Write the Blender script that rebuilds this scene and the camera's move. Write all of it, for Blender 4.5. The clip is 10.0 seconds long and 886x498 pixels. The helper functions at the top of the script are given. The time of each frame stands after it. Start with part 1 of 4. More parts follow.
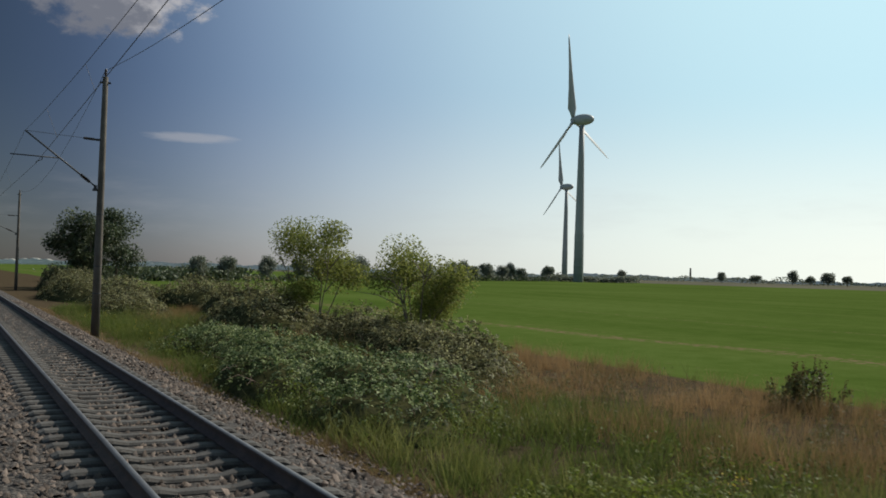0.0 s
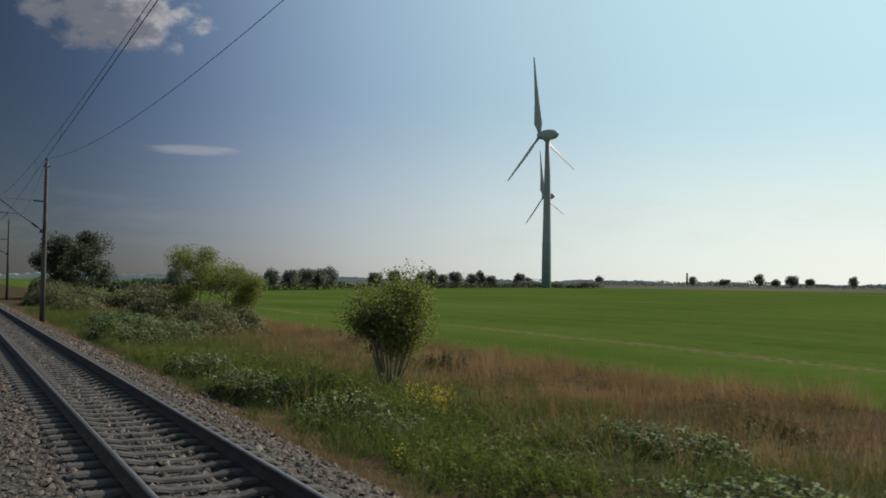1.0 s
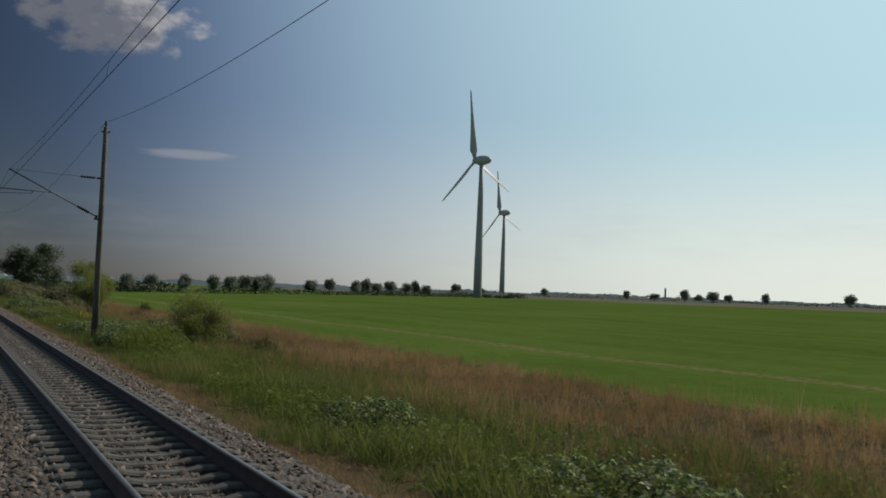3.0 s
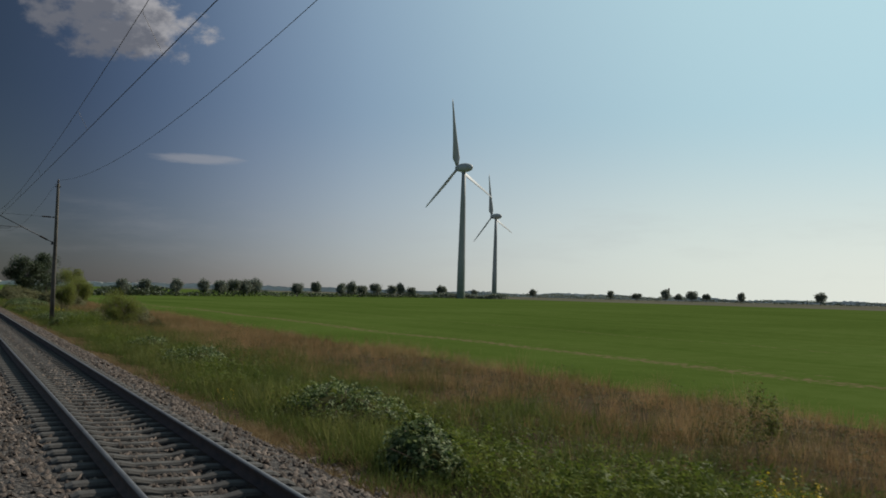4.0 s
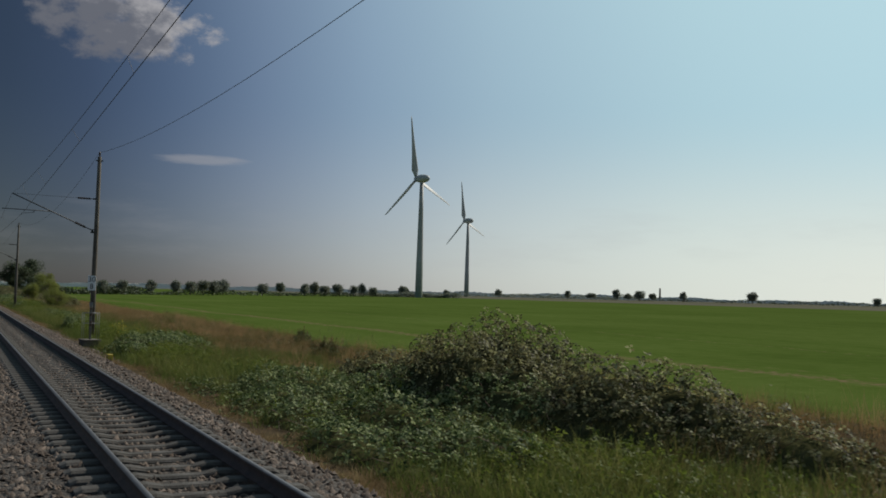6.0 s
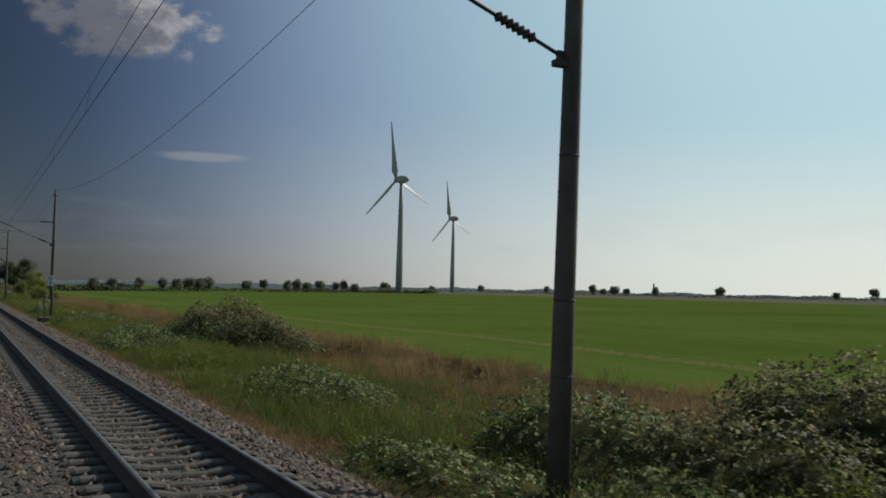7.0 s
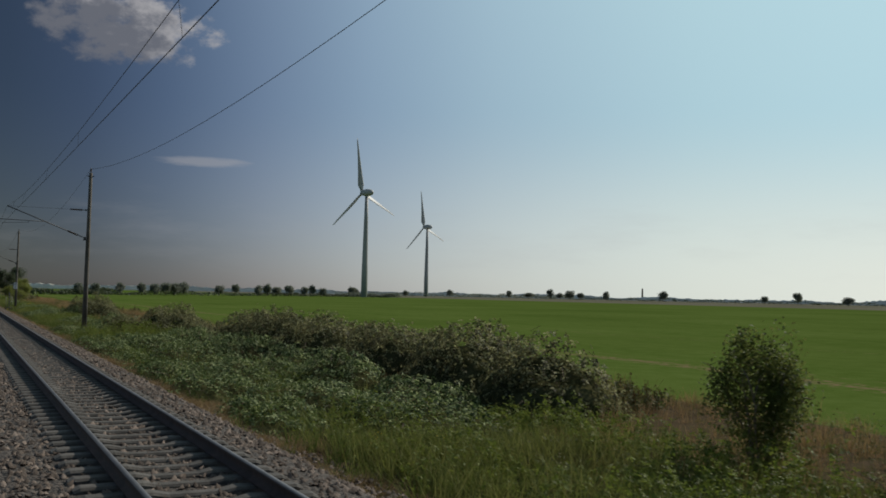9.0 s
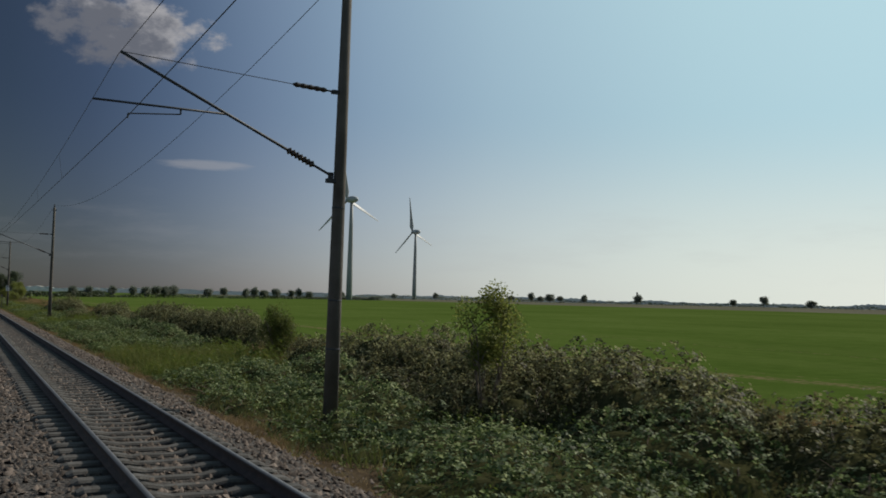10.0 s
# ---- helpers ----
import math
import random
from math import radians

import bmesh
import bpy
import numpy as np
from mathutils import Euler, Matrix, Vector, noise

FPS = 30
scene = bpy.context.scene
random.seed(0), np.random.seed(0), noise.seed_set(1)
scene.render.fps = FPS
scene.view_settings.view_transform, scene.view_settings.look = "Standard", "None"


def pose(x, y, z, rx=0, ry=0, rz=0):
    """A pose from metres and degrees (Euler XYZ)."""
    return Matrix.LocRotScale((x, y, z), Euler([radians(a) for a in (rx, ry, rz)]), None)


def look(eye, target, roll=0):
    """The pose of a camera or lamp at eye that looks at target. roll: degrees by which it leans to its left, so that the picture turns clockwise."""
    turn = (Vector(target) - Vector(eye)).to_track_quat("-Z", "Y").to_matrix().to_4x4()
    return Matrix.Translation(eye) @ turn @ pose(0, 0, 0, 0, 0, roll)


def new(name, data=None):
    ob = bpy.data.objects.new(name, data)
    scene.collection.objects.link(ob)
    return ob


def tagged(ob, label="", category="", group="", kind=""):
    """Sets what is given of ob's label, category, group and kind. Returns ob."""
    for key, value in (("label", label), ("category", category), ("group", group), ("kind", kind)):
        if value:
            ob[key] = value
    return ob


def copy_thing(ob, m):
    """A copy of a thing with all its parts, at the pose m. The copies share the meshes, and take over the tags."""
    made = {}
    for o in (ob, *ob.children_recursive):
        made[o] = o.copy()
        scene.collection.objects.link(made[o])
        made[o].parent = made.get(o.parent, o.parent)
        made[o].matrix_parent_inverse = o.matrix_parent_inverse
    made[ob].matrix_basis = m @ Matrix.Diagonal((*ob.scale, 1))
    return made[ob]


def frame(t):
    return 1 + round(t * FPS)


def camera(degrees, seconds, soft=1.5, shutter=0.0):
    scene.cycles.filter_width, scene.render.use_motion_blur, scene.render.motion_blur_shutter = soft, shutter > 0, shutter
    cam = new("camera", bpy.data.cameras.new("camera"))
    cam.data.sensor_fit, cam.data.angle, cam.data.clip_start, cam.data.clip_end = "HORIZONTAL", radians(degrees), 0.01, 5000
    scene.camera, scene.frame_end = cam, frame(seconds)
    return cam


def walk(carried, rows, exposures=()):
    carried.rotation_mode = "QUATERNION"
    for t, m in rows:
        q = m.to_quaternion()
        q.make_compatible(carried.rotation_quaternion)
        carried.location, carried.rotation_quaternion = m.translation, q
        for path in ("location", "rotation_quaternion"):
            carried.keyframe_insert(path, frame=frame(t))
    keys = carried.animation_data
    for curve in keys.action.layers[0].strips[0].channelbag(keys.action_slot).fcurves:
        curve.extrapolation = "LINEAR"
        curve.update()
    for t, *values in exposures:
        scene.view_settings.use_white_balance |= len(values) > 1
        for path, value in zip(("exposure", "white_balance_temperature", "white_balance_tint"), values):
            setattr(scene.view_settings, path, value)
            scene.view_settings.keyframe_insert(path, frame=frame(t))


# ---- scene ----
# z = 0 is the top of the rails, x runs along the line in the direction of travel, y away from it over the fields.
FOV = 49.43
SPEED, GAIN = 27.207, 0.2250   # metres a second at the start, and its growth
EXPO = -0.35
cam = camera(FOV, 10.0, soft=1.7, shutter=0.038)
SWAY = {1.5: -0.42, 9.5: 0.40}
# seconds, yaw, pitch, roll, y, z of the camera at the carriage window
ROWS = [
    (0, 62.55, 1.53, 1.62, 0.073, 2.096),
    (0.5, 62.56, 1.70, 1.74, 0.004, 2.122),
    (1, 62.74, 2.03, 0.79, -0.004, 2.135),
    (1.5, 62.60, 2.10, 1.05, 0.002, 2.116),
    (2, 62.51, 2.27, 1.29, -0.020, 2.135),
    (2.5, 62.32, 2.30, 1.64, -0.034, 2.133),
    (2.7, 62.20, 2.51, 1.91, -0.027, 2.132),
    (3.8, 62.88, 2.74, 1.89, -0.001, 2.136),
    (4.2, 62.86, 2.72, 1.28, 0.009, 2.140),
    (4.5, 62.99, 2.64, 1.63, -0.016, 2.150),
    (5, 63.11, 2.80, 1.23, -0.007, 2.132),
    (5.5, 63.24, 2.74, 1.49, -0.008, 2.116),
    (6, 63.17, 2.77, 1.50, -0.003, 2.128),
    (6.2, 63.20, 2.68, 1.95, -0.003, 2.129),
    (7.3, 63.18, 2.51, 1.15, -0.022, 2.130),
    (7.5, 63.16, 2.68, 1.65, -0.016, 2.147),
    (8, 63.17, 2.71, 1.31, 0.013, 2.150),
    (8.5, 63.30, 2.74, 1.24, 0.015, 2.144),
    (9, 63.28, 2.83, 1.30, 0.019, 2.140),
    (9.5, 63.28, 2.85, 1.30, 0.007, 2.132),
    (10, 63.35, 3.03, 1.38, -0.007, 2.114),
]
walk(cam, [(t, pose(SPEED * t + GAIN * t * t / 2 + SWAY.get(t, 0.0), y, z, 90 + pitch, 0, yaw) @ pose(0, 0, 0, 0, 0, roll))
           for t, yaw, pitch, roll, y, z in ROWS], exposures=[(0.0, EXPO + 0.35), (0.6, EXPO + 0.28), (1.3, EXPO + 0.2), (2.5, EXPO + 0.12), (4.0, EXPO), (10.0, EXPO)])

# ---- light ----
SUN_AZ, SUN_EL = radians(-12), radians(37)      # from +y towards +x
world = bpy.data.worlds.new("sky")
scene.world = world
world.use_nodes = True
wn, wl = world.node_tree.nodes, world.node_tree.links
bg = wn["Background"]
sky = wn.new("ShaderNodeTexSky")
sky.sky_type, sky.sun_disc = "NISHITA", False
sky.sun_elevation, sky.sun_rotation = SUN_EL, SUN_AZ
sky.air_density, sky.dust_density, sky.ozone_density = 1.0, 0.5, 3.0
bg.inputs["Strength"].default_value = 0.06
# fair-weather clouds: soft noise on the sky, thick round one bearing and thin elsewhere
coord = wn.new("ShaderNodeTexCoord")


def wmath(op, a, b=None):
    n = wn.new("ShaderNodeMath")
    n.operation = op
    for i, v in enumerate((a, b)):
        if v is None:
            continue
        if isinstance(v, (int, float)):
            n.inputs[i].default_value = v
        else:
            wl.new(v, n.inputs[i])
    return n.outputs[0]


def sky_mask(azimuth, elevation, wide, high):
    """1 in the middle of an ellipse on the sky, 0 outside it; angles in degrees from +y towards -x."""
    sep = wn.new("ShaderNodeSeparateXYZ")
    wl.new(coord.outputs["Generated"], sep.inputs[0])
    az = wmath("ARCTAN2", wmath("MULTIPLY", sep.outputs[0], -1.0), sep.outputs[1])
    el = wmath("ARCSINE", sep.outputs[2])
    u = wmath("DIVIDE", wmath("SUBTRACT", az, radians(azimuth)), radians(wide))
    v = wmath("DIVIDE", wmath("SUBTRACT", el, radians(elevation)), radians(high))
    return wmath("SUBTRACT", 1.0, wmath("ADD", wmath("MULTIPLY", u, u), wmath("MULTIPLY", v, v)))


def wnoise(scale, detail, stretch):
    m = wn.new("ShaderNodeMapping")
    m.inputs["Scale"].default_value = (1, 1, stretch)
    wl.new(coord.outputs["Generated"], m.inputs[0])
    n = wn.new("ShaderNodeTexNoise")
    n.inputs["Scale"].default_value, n.inputs["Detail"].default_value, n.inputs["Roughness"].default_value = scale, detail, 0.6
    wl.new(m.outputs[0], n.inputs[0])
    return n.outputs["Fac"]


def wramp(v, lo, hi):
    r = wn.new("ShaderNodeMapRange")
    r.interpolation_type = "SMOOTHSTEP"
    r.inputs["From Min"].default_value, r.inputs["From Max"].default_value = lo, hi
    wl.new(v, r.inputs["Value"])
    return r.outputs["Result"]


puff = wnoise(26, 6, 1.6)
heap = wramp(wmath("ADD", sky_mask(81.9, 14.7, 5.2, 2.2), wmath("MULTIPLY", wmath("SUBTRACT", puff, 0.5), 3.0)), 0.05, 0.75)
thin = wramp(wmath("ADD", wmath("MULTIPLY", sky_mask(62, 3.5, 45, 2.6), 0.35), wmath("MULTIPLY", wmath("SUBTRACT", wnoise(9, 5, 5), 0.5), 1.6)), 0.1, 0.8)
# a reflection in the window glass, painted on the sky as a pale streak
glass_reflection = wramp(wmath("ADD", sky_mask(77.4, 7.45, 3.0, 0.36), wmath("MULTIPLY", wmath("SUBTRACT", wnoise(30, 4, 6), 0.5), 1.2)), 0.0, 0.9)
veil = wmath("MAXIMUM", wmath("MAXIMUM", wmath("MULTIPLY", heap, 0.92), wmath("MULTIPLY", glass_reflection, 0.4)), wmath("MULTIPLY", thin, 0.14))
# milky air: low over the horizon, and a wide aureole round the sun
SUN_DIR = (math.sin(SUN_AZ) * math.cos(SUN_EL), math.cos(SUN_AZ) * math.cos(SUN_EL), math.sin(SUN_EL))
dot = wn.new("ShaderNodeVectorMath")
dot.operation = "DOT_PRODUCT"
dot.inputs[1].default_value = SUN_DIR
wl.new(coord.outputs["Generated"], dot.inputs[0])
aureole = wmath("MULTIPLY", wramp(dot.outputs["Value"], 0.26, 0.96), 0.95)
sepz = wn.new("ShaderNodeSeparateXYZ")
wl.new(coord.outputs["Generated"], sepz.inputs[0])
low = wmath("MULTIPLY", wramp(wmath("SUBTRACT", 1.0, wmath("ABSOLUTE", sepz.outputs[2])), 0.80, 1.0), 0.64)
low_haze = wmath("MULTIPLY", low, wmath("ADD", wmath("MULTIPLY", aureole, 1.6), 0.07))


def wmix(fac, under, colour):
    n = wn.new("ShaderNodeMix")
    n.data_type = "RGBA"
    n.inputs["B"].default_value = (*colour, 1)
    wl.new(fac, n.inputs["Factor"])
    wl.new(under, n.inputs["A"])
    return n.outputs["Result"]


hazy = wmix(low_haze, wmix(aureole, sky.outputs[0], (10.6, 15.4, 16.8)), (17.4, 17.4, 15.3))
# window-glass dimming put into the sky across the sun's bearing; brightened behind as added fill
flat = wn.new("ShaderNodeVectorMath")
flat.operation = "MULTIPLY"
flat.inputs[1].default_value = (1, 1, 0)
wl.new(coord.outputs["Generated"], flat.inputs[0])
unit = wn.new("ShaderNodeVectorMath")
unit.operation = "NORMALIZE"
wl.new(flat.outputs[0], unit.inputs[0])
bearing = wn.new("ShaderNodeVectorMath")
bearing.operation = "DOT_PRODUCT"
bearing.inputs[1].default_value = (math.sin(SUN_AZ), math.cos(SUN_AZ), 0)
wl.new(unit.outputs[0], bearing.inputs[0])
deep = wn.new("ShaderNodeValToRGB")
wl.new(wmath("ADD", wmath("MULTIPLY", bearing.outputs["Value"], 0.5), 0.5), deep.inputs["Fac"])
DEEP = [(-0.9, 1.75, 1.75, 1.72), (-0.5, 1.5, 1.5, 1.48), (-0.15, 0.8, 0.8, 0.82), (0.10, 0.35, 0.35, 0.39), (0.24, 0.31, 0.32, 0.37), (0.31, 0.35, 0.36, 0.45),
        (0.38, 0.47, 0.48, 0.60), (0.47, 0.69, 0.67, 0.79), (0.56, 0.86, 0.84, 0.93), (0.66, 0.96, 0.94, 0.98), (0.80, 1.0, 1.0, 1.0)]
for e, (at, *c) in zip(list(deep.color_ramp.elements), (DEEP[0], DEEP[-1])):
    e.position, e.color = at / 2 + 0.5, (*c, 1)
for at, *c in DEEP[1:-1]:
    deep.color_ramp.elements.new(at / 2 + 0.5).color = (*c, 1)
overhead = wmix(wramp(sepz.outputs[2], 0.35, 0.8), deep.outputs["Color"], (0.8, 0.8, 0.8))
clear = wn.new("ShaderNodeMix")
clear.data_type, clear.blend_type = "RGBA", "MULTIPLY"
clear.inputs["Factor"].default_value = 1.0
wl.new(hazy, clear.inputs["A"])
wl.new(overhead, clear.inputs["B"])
# the heap's body is greyer where it is thick and low, bright where it is lit from the sun's side
body = wmath("MULTIPLY", wramp(wmath("ADD", sky_mask(84.8, 14.0, 6.2, 2.6), wmath("MULTIPLY", wmath("SUBTRACT", wnoise(48, 5, 1.6), 0.5), 2.2)), -0.35, 0.75), 0.92)
lit = wn.new("ShaderNodeRGB")
lit.outputs[0].default_value = (7.9, 7.8, 8.1, 1)
top = wn.new("ShaderNodeMix")
top.data_type = "RGBA"
wl.new(veil, top.inputs["Factor"])
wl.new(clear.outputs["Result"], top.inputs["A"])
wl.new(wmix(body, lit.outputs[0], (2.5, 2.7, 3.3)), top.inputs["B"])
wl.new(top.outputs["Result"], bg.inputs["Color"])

sun = new("sun", bpy.data.lights.new("sun", "SUN"))
sun.data.energy, sun.data.angle, sun.data.color = 4.7, radians(0.6), (1.0, 0.93, 0.82)
sun.matrix_world = look(Vector((math.sin(SUN_AZ) * math.cos(SUN_EL), math.cos(SUN_AZ) * math.cos(SUN_EL), math.sin(SUN_EL))) * 200, (0, 0, 0))


# ---- materials ----
def material(name, stops, rough=0.8, scale=6.0, detail=5, bump=0.0, fine=40.0, metal=0.0, island=0.0, translucent=0.0, spec=0.4, big=0.0):
    """Colour stops over noise at two sizes (object space), with relief; island: brightness spread piece by piece."""
    m = bpy.data.materials.new(name)
    m.use_nodes = True
    n, l = m.node_tree.nodes, m.node_tree.links
    b = n["Principled BSDF"]
    tc = n.new("ShaderNodeTexCoord")
    a = n.new("ShaderNodeTexNoise")
    a.inputs["Scale"].default_value, a.inputs["Detail"].default_value = scale, detail
    f = n.new("ShaderNodeTexNoise")
    f.inputs["Scale"].default_value, f.inputs["Detail"].default_value = fine, 3
    for q in (a, f):
        l.new(tc.outputs["Object"], q.inputs["Vector"])
    mixf = n.new("ShaderNodeMix")
    mixf.inputs["Factor"].default_value = 0.4
    l.new(a.outputs["Fac"], mixf.inputs["A"])
    l.new(f.outputs["Fac"], mixf.inputs["B"])
    ramp = n.new("ShaderNodeValToRGB")
    ramp.color_ramp.elements[0].position, ramp.color_ramp.elements[1].position = 0.34, 0.66
    while len(ramp.color_ramp.elements) < len(stops):
        ramp.color_ramp.elements.new(0.5)
    for i, c in enumerate(stops):
        e = ramp.color_ramp.elements[i]
        e.position = 0.34 + 0.32 * i / max(1, len(stops) - 1)
        e.color = (*c, 1)
    src = mixf.outputs["Result"]
    if island:
        g = n.new("ShaderNodeNewGeometry")
        mi = n.new("ShaderNodeMix")
        mi.inputs["Factor"].default_value = island
        sc = n.new("ShaderNodeMapRange")
        sc.inputs["To Min"].default_value, sc.inputs["To Max"].default_value = 0.3, 0.7
        l.new(g.outputs["Random Per Island"], sc.inputs["Value"])
        l.new(src, mi.inputs["A"])
        l.new(sc.outputs["Result"], mi.inputs["B"])
        src = mi.outputs["Result"]
    if big:
        w = n.new("ShaderNodeTexNoise")
        w.inputs["Scale"].default_value, w.inputs["Detail"].default_value = big, 2
        l.new(tc.outputs["Object"], w.inputs["Vector"])
        mi = n.new("ShaderNodeMix")
        mi.inputs["Factor"].default_value = 0.45
        l.new(src, mi.inputs["A"])
        l.new(w.outputs["Fac"], mi.inputs["B"])
        src = mi.outputs["Result"]
    l.new(src, ramp.inputs["Fac"])
    l.new(ramp.outputs["Color"], b.inputs["Base Color"])
    b.inputs["Roughness"].default_value, b.inputs["Metallic"].default_value = rough, metal
    b.inputs["Specular IOR Level"].default_value = spec
    if bump:
        bp = n.new("ShaderNodeBump")
        bp.inputs["Strength"].default_value, bp.inputs["Distance"].default_value = bump, 0.02
        l.new(f.outputs["Fac"], bp.inputs["Height"])
        l.new(bp.outputs["Normal"], b.inputs["Normal"])
    if translucent:
        t = n.new("ShaderNodeBsdfTranslucent")
        l.new(ramp.outputs["Color"], t.inputs["Color"])
        mx = n.new("ShaderNodeMixShader")
        mx.inputs[0].default_value = translucent
        l.new(b.outputs[0], mx.inputs[1])
        l.new(t.outputs[0], mx.inputs[2])
        l.new(mx.outputs[0], n["Material Output"].inputs["Surface"])
    return m


M_CONCRETE = material("spun_concrete", [(0.062, 0.052, 0.042), (0.108, 0.093, 0.077), (0.165, 0.145, 0.122)], 0.9, 1.2, 6, 0.25, 60)
M_SLEEPER = material("sleeper_concrete", [(0.042, 0.037, 0.032), (0.072, 0.065, 0.058), (0.118, 0.108, 0.097)], 0.9, 3, 6, 0.3, 50)
M_RUST = material("rail_rust", [(0.03, 0.019, 0.016), (0.055, 0.035, 0.028), (0.085, 0.055, 0.042)], 0.8, 4, 5, 0.2, 60)
M_STEEL = material("rail_polished", [(0.15, 0.135, 0.125), (0.24, 0.225, 0.215)], 0.5, 2, 3, 0, 30, metal=1.0)
M_GALV = material("weathered_steel", [(0.04, 0.04, 0.042), (0.075, 0.075, 0.08)], 0.6, 8, 4, 0.1, 60, metal=0.25)
M_PALE = material("pale_galvanised", [(0.16, 0.16, 0.155), (0.25, 0.25, 0.245)], 0.6, 8, 4, 0.1, 60, metal=0.3)
M_DARK = material("dark_insulator", [(0.035, 0.022, 0.018), (0.06, 0.04, 0.03)], 0.35, 8, 3)
M_WIRE = material("copper_wire", [(0.05, 0.045, 0.04), (0.09, 0.08, 0.07)], 0.6, 8, 3, metal=0.5)
M_STONE = material("ballast_stone", [(0.038, 0.028, 0.022), (0.09, 0.068, 0.054), (0.205, 0.16, 0.132)], 0.95, 9, 4, 0.4, 70, island=0.6)
M_BED = material("ballast_bed", [(0.028, 0.022, 0.018), (0.055, 0.045, 0.038), (0.10, 0.085, 0.074)], 0.95, 14, 6, 0.9, 34)
M_EARTH = material("verge_earth", [(0.042, 0.031, 0.02), (0.075, 0.055, 0.036), (0.05, 0.046, 0.022)], 1.0, 1.4, 6, 0.6, 22, spec=0.0)
M_GREEN = material("grass_green", [(0.055, 0.082, 0.016), (0.10, 0.132, 0.03), (0.17, 0.19, 0.055)], 0.75, 0.7, 3, 0, 9, island=0.5, translucent=0.4, spec=0.12)
M_DRY = material("grass_dry", [(0.12, 0.095, 0.04), (0.23, 0.15, 0.068), (0.36, 0.23, 0.112), (0.50, 0.37, 0.19)], 0.85, 0.5, 3, 0, 7, island=0.45, translucent=0.35, spec=0.08, big=0.22)
M_WEED = material("weed_leaf", [(0.06, 0.085, 0.014), (0.11, 0.145, 0.024), (0.19, 0.215, 0.045)], 0.6, 0.5, 3, 0, 8, island=0.55, translucent=0.42, spec=0.14)
M_SCRUB = material("herb_leaf", [(0.06, 0.065, 0.024), (0.10, 0.105, 0.036), (0.15, 0.14, 0.06)], 0.7, 0.5, 3, 0, 8, island=0.5, translucent=0.3, spec=0.25)
M_STRAW = material("straw", [(0.16, 0.105, 0.05), (0.26, 0.18, 0.09), (0.36, 0.26, 0.14)], 0.85, 0.9, 3, 0, 8, island=0.5, translucent=0.3, spec=0.08)
M_BRAMBLE = material("bramble_leaf", [(0.026, 0.044, 0.016), (0.06, 0.092, 0.032), (0.125, 0.165, 0.06), (0.36, 0.40, 0.20)], 0.6, 0.8, 3, 0, 8, island=0.85, translucent=0.42, spec=0.13)
M_BRAMBLE_OLD = material("bramble_leaf_dull", [(0.038, 0.035, 0.019), (0.085, 0.08, 0.037), (0.155, 0.15, 0.066), (0.32, 0.315, 0.165)], 0.6, 0.9, 3, 0, 8, island=0.85, translucent=0.46, spec=0.13)
M_SHRUB = material("shrub_leaf", [(0.10, 0.125, 0.026), (0.18, 0.20, 0.048), (0.28, 0.28, 0.085)], 0.6, 0.8, 3, 0, 8, island=0.6, translucent=0.55, spec=0.15)
M_TREE = material("tree_leaf", [(0.04, 0.055, 0.03), (0.07, 0.09, 0.046), (0.11, 0.13, 0.068)], 0.6, 0.3, 3, 0, 3, island=0.6, translucent=0.25, spec=0.3)
M_LUSH = material("grass_lush", [(0.075, 0.09, 0.022), (0.14, 0.15, 0.04), (0.24, 0.23, 0.08)], 0.7, 0.6, 3, 0, 9, island=0.5, translucent=0.45, spec=0.14)
M_OLIVE = material("grass_olive", [(0.065, 0.066, 0.02), (0.125, 0.115, 0.036), (0.21, 0.18, 0.07)], 0.8, 0.6, 3, 0, 9, island=0.5, translucent=0.4, spec=0.1)
# paler, greyer tree leaf: haze of distance mixed into the colour
M_HAZED_TREE = material("hazed_tree_leaf", [(0.15, 0.165, 0.125), (0.21, 0.225, 0.175), (0.28, 0.295, 0.23)], 0.8, 0.3, 3, 0, 3, island=0.5, translucent=0.35, spec=0.1)
M_BARK = material("bark", [(0.10, 0.078, 0.058), (0.22, 0.175, 0.135)], 0.95, 5, 5, 0.6, 40)
M_THORN = material("hawthorn_leaf", [(0.06, 0.08, 0.02), (0.115, 0.135, 0.036), (0.19, 0.2, 0.065)], 0.6, 0.8, 3, 0, 8, island=0.6, translucent=0.5, spec=0.15)
# near-black green: shade inside the bramble mounds, given as a colour
M_SHADE_SHEET = material("shade_sheet", [(0.022, 0.023, 0.01), (0.045, 0.045, 0.02), (0.075, 0.072, 0.035)], 1.0, 3, 5, 0.8, 14, spec=0.0)
M_CANE = material("bramble_cane", [(0.08, 0.04, 0.025), (0.14, 0.08, 0.045)], 0.7, 5, 3)
M_WHITE = material("turbine_paint", [(0.30, 0.30, 0.285), (0.36, 0.36, 0.345)], 0.6, 0.15, 4, 0, 1.5)
M_BLADE = material("blade_gel_coat", [(0.36, 0.36, 0.35), (0.44, 0.44, 0.43)], 0.5, 0.15, 4, 0, 1.5)
M_RINGS = [material("turbine_green_paint", [(0.30 - 0.17 * u, 0.305 - 0.145 * u, 0.285 - 0.17 * u), (0.36 - 0.20 * u, 0.365 - 0.17 * u, 0.345 - 0.20 * u)], 0.6, 0.15, 4, 0, 1.5) for u in (1.0, 0.8, 0.62, 0.45, 0.3, 0.15)]
M_SEED = material("seed_spike", [(0.10, 0.065, 0.028), (0.16, 0.11, 0.05)], 0.85, 3, 3, 0, 9, island=0.5, translucent=0.2, spec=0.1)
